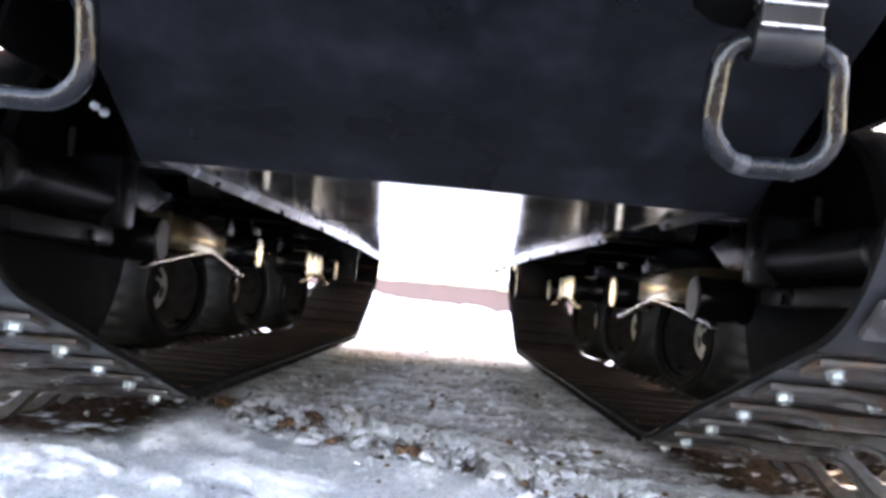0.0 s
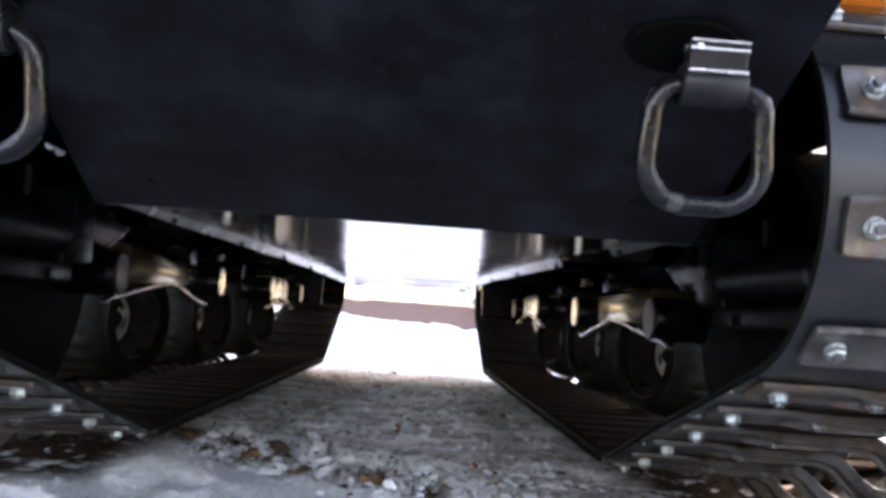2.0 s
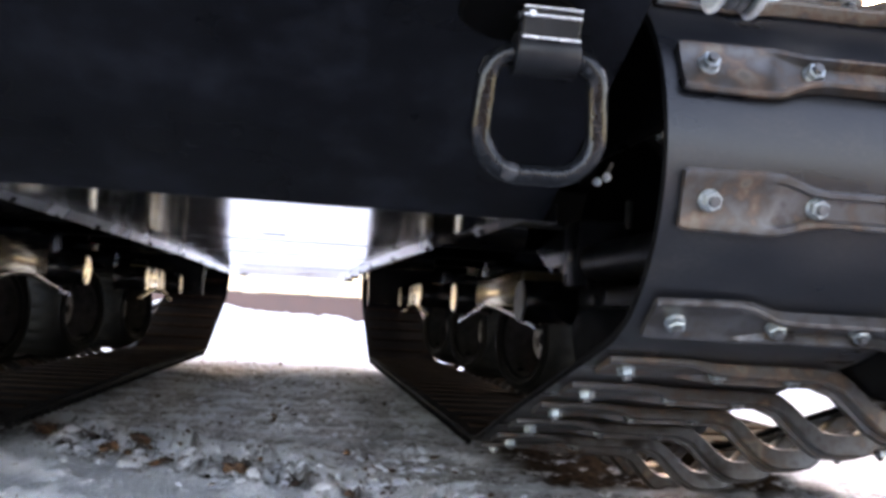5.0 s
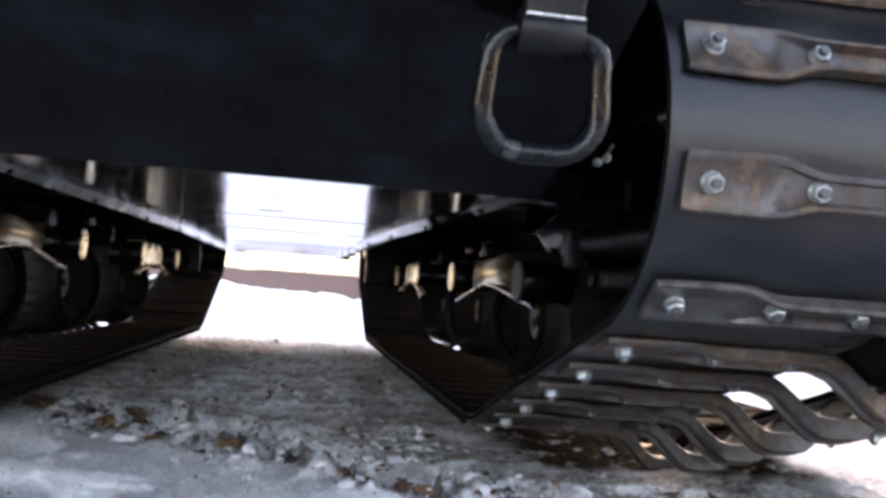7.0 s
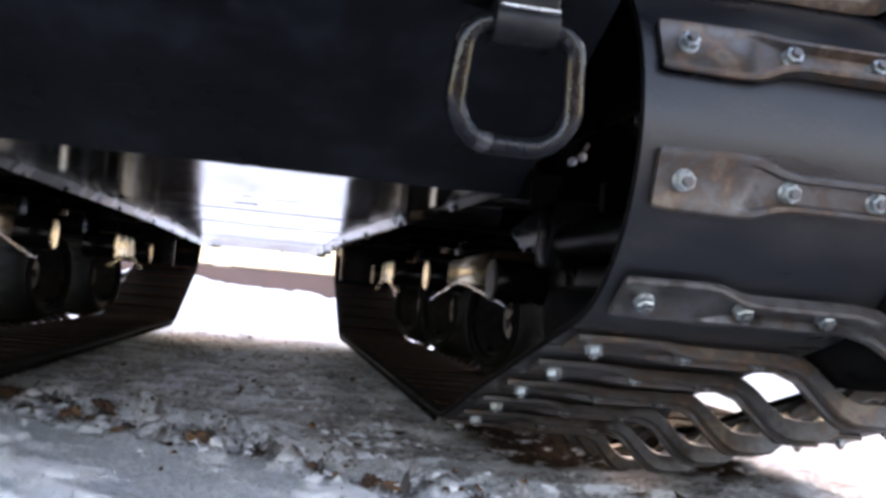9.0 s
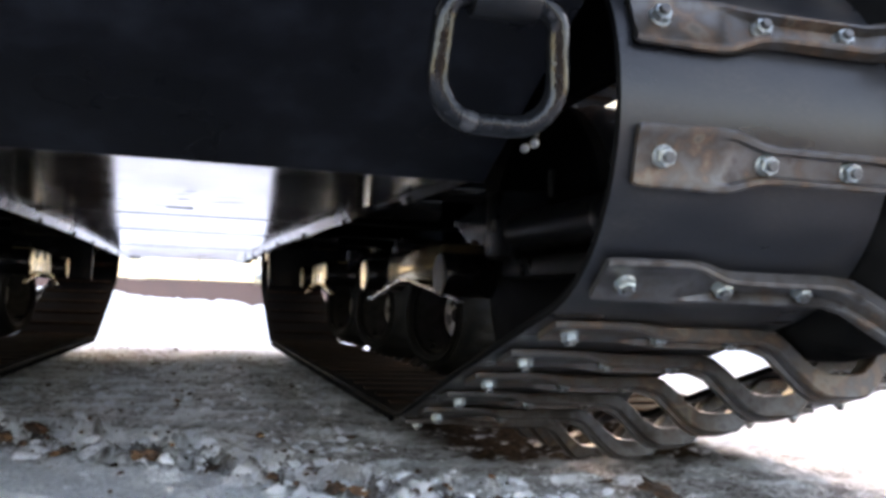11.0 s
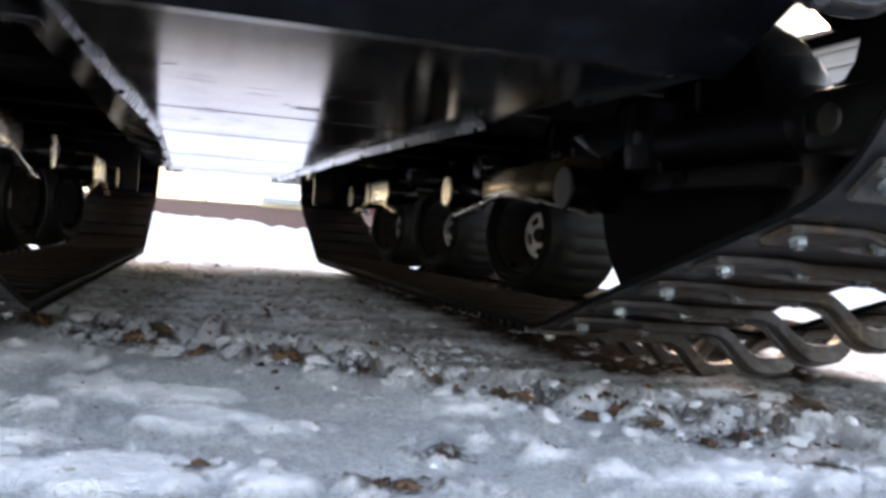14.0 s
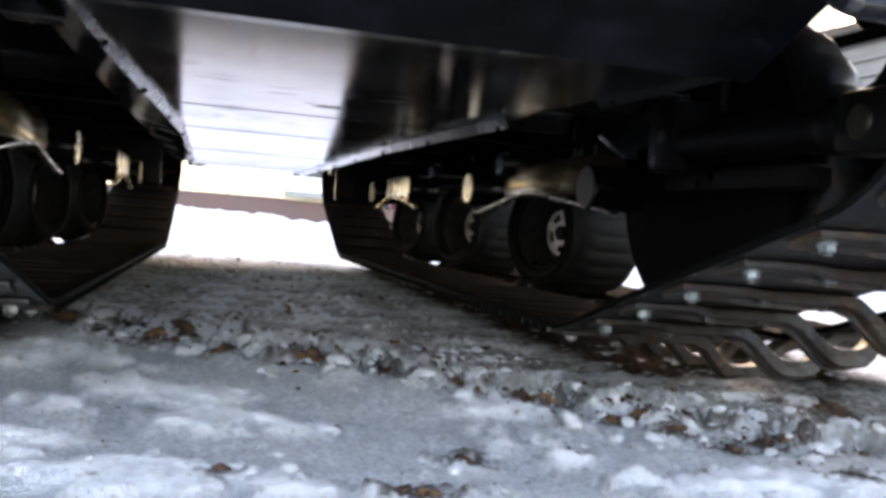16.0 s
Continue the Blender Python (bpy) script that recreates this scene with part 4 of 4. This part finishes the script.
for a in (-0.0180, 0.0120):
    flange = part("flange", lathe([(0.030, a + 0.001), (0.0305, a + 0.003), (0.030, a + 0.005)], (0, 0, 0), "x", 48), grey_paint, block, "", 40)
    part("rim", lathe([(0.0305, a + 0.0010), (0.0338, a + 0.0014), (0.0345, a + 0.0022), (0.0345, a + 0.0036), (0.0338, a + 0.0046), (0.0305, a + 0.005)], (0, 0, 0), "x", 48, True), rim_paint, flange, "pale worn rim", 50)
    flange.matrix_basis = lean
for k in range(3):
    p = part("rope_turn", tube([(-0.0075 + 0.0085 * k + 0.0055 * math.sin(math.tau * j / 40 + 0.6), 0.0245 * math.cos(math.tau * j / 40), 0.0245 * math.sin(math.tau * j / 40)) for j in range(40)], 0.0052, 12, True), hose_grey, block, "grey rope wound aslant", smooth=60)
    p.matrix_basis = lean
p = part("drum", lathe([(0.022, -0.016), (0.022, 0.016)], (0, 0, 0), "x", 32), tyre_rubber, block, "black drum", 40)
p.matrix_basis = lean
for a in (-0.024, 0.0205):
    p = part("cheek_plate", slab([(a, -0.012, -0.006), (a, 0.012, -0.006), (a, 0.010, 0.125), (a, -0.010, 0.125)], 0.003, 0.0008), grey_paint, block)
    p.matrix_basis = pose(0.394, 0.84, 0.627)
part("hanger_pin", lathe([(0.006, 0.360), (0.006, 0.415)], (0, 0.84, 0.744), "x", 14), zinc, block)

# ---- beyond ----
# unseen wall added behind the camera to cut light from the front
shed = part("wall_behind", box((-16, -14.4, -0.2), (16, -14, 2.6)), dark_timber)
tagged(shed, "unseen dark timber wall added to hold back low light", "wall", kind="structure")
siding = thing("wooden_shed", "light grey weathered board-clad shed standing on snow", "shed")
part("wall", box((7.03, 3.0, -0.1), (7.2, 12.0, 2.88)), dark_void, siding)
board = box((6.99, 3.0, -0.085), (7.03, 12.0, 0.085), 0.004, Matrix.Rotation(radians(4), 4, "Y"))
for k in range(15):
    b = part("board", board.copy(), grey_boards, siding)
    b.location = (0, 0, 0.15 + 0.19 * k)
part("roof", slab([(6.75, 2.7, 2.84), (6.75, 12.3, 2.84), (9.2, 12.3, 3.50), (9.2, 2.7, 3.50)], 0.09), dark_timber, siding, "dark timber eave and roof")
part("soffit", box((6.78, 2.75, 2.835), (7.06, 12.25, 2.86)), dark_timber, siding)
house = thing("house", "cream rendered house with brown plinth and large windows", "house")
# upper wall and roof are unseen, raised to block the sun
part("wall", box((-14, 16.0, 0.5), (12, 16.4, 6.0)), plaster, house)
part("plinth", box((-14, 15.94, -0.1), (12, 16.0, 0.52), 0.01), plinth_paint, house, "brown-painted plinth")
part("roof", slab([(-15, 15.3, 5.95), (13, 15.3, 5.95), (13, 20, 7.6), (-15, 20, 7.6)], -0.25), dark_void, house)
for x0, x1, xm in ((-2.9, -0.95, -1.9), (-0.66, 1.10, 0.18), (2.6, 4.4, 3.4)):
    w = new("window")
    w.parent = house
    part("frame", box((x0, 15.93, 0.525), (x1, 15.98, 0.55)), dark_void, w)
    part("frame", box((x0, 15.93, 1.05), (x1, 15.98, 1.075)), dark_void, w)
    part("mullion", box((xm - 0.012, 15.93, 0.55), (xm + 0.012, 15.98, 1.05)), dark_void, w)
    part("blind", box((x0, 15.965, 0.55), (x1, 15.995, 1.05)), cream_cloth, w, "drawn cream blind with an added glow")
hatch = new("window")
hatch.parent = house
part("frame", box((1.18, 15.95, 0.90), (1.86, 15.99, 1.30)), white_paint, hatch)
part("pane", box((1.24, 15.94, 0.94), (1.80, 15.955, 1.26)), dark_void, hatch, "dark grey pane")
ledge = thing("window_ledge_box", "white snow-topped box with grey underside on house wall", "box")
part("box", box((1.13, 15.70, 0.68), (1.92, 15.93, 0.83), 0.01), white_paint, ledge)
part("underside", box((1.13, 15.72, 0.59), (1.92, 15.93, 0.68), 0.004), grey_paint, ledge, "grey underside")

# ---- dirt, crumbs and lumps on the snow ----
KEPT = {}


def pebble_rows(level):
    bm = bmesh.new()
    bmesh.ops.create_icosphere(bm, subdivisions=level, radius=1.0)
    verts = [v.co.copy() for v in bm.verts]
    faces = [tuple(v.index for v in f.verts) for f in bm.faces]
    bm.free()
    return verts, faces


def pebble(at, size, seed, level=1, rough=0.35, flat=0.6):
    verts, faces = pebble_rows(level) if level not in KEPT else KEPT[level]
    KEPT[level] = (verts, faces)
    turn = Euler((0.4 * math.sin(seed * 7.1), 0.4 * math.cos(seed * 3.3), seed * 2.4)).to_matrix()
    out = []
    for v in verts:
        r = 1 + rough * noise.noise(v * 1.7 + Vector((seed * 3.1, seed, 0))) + 0.5 * rough * noise.noise(v * 4.1 + Vector((0, seed, seed))) + 0.35 * rough * noise.noise(v * 9.0 + Vector((seed, 0, seed)))
        if level > 3:
            r += 0.3 * rough * noise.noise(v * 5.5 + Vector((0, seed, 2))) + 0.25 * rough * noise.noise(v * 17.0 + Vector((seed, 4, 0)))
        q = turn @ Vector((v.x * r * 1.25, v.y * r * 0.85, v.z * r * flat))
        out.append(Vector(at) + q * size)
    return out, faces


def scatter(name, rows, material, label, category):
    """rows of (place, size, seed): one mesh of many small lumps."""
    verts, faces = [], []
    for at, size, seed in rows:
        v, f = pebble(at, size, seed, 3 if size > 0.012 else 2 if size > 0.004 else 1, 0.38)
        k = len(verts)
        verts += v
        faces += [tuple(i + k for i in t) for t in f]
    if material is snow:
        me = snow_mesh(name, verts, faces, [(0.8, 0.0, 0.0)] * len(verts))
    else:
        me = bpy.data.meshes.new(name)
        me.from_pydata(verts, [], faces)
        me.polygons.foreach_set("use_smooth", [True] * len(faces))
        me.materials.append(material)
    return tagged(new(name, me), label, category, kind="stuff")


def under_machine(count, low, high, seed):
    dice = random.Random(seed)
    rows = []
    for k in range(count):
        x, y = dice.uniform(-0.5, 0.5), 2.2 + 3.6 * dice.random() ** 1.4
        r = low + (high - low) * dice.random() ** 4
        rows.append(((x, y, snow_height(x, y) + r * 0.1), r, k * 0.41 + seed))
    return rows


for k, (x, y, r) in enumerate(CLUMPS):
    verts, faces = pebble((0, 0, 0), r * 0.78, 3.7 * k + 1, 4, 0.62, 0.5)
    me = bpy.data.meshes.new("dirt_clump")
    me.from_pydata(verts, [], faces)
    me.polygons.foreach_set("use_smooth", [True] * len(faces))
    me.materials.append(dirt)
    ob = tagged(new("dirt_clump", me), "reddish-brown frozen dirt clump lying on trodden snow", "dirt clump", "dirt clumps")
    ob.location = (x, y, snow_height(x, y) + 0.06 * r)


def along_ridge(count, spread, low, high, seed):
    dice = random.Random(seed)
    rows = []
    for k in range(count):
        x = dice.uniform(-1.2, 1.5)
        y = 2.2 - 0.95 * x + dice.gauss(0, spread)
        if y < 0.75 or (abs(x) > 0.46 and y > 2.3 - 0.2 * abs(x) and y > 1.9):
            continue
        r = low + (high - low) * dice.random() ** 3
        rows.append(((x, y, snow_height(x, y) + r * 0.1), r, k * 0.37 + seed))
    return rows


scatter("snow_lumps", along_ridge(1500, 0.13, 0.0025, 0.015, 3), snow, "loose white snow lumps along the trodden edge", "snow lumps")
scatter("dirt_crumbs", along_ridge(1500, 0.12, 0.0015, 0.007, 8), dirt, "small brown dirt crumbs strewn on the snow", "dirt crumbs")


def open_snow(count, low, high, seed):
    dice = random.Random(seed)
    rows = []
    for k in range(count):
        x, y = dice.uniform(-1.3, 1.2), dice.uniform(0.8, 2.3)
        if y + 0.95 * x < 2.1:
            r = low + (high - low) * dice.random() ** 4
            rows.append(((x, y, snow_height(x, y) + r * 0.15), r, k * 0.53 + seed))
    return rows


scatter("ice_crumbs", open_snow(420, 0.0015, 0.007, 5), snow, "scattered white ice crumbs on the snow", "ice crumbs")
scatter("dark_specks", open_snow(160, 0.0015, 0.006, 21), dirt, "scattered dark specks of bark and dirt", "specks")
scatter("trodden_crumbs", under_machine(1100, 0.003, 0.017, 31), snow, "crushed snow crumbs under the machine", "snow crumbs")
scatter("dirt_specks", under_machine(420, 0.002, 0.012, 47), dirt, "dark bits of dirt on trodden snow", "dirt specks")
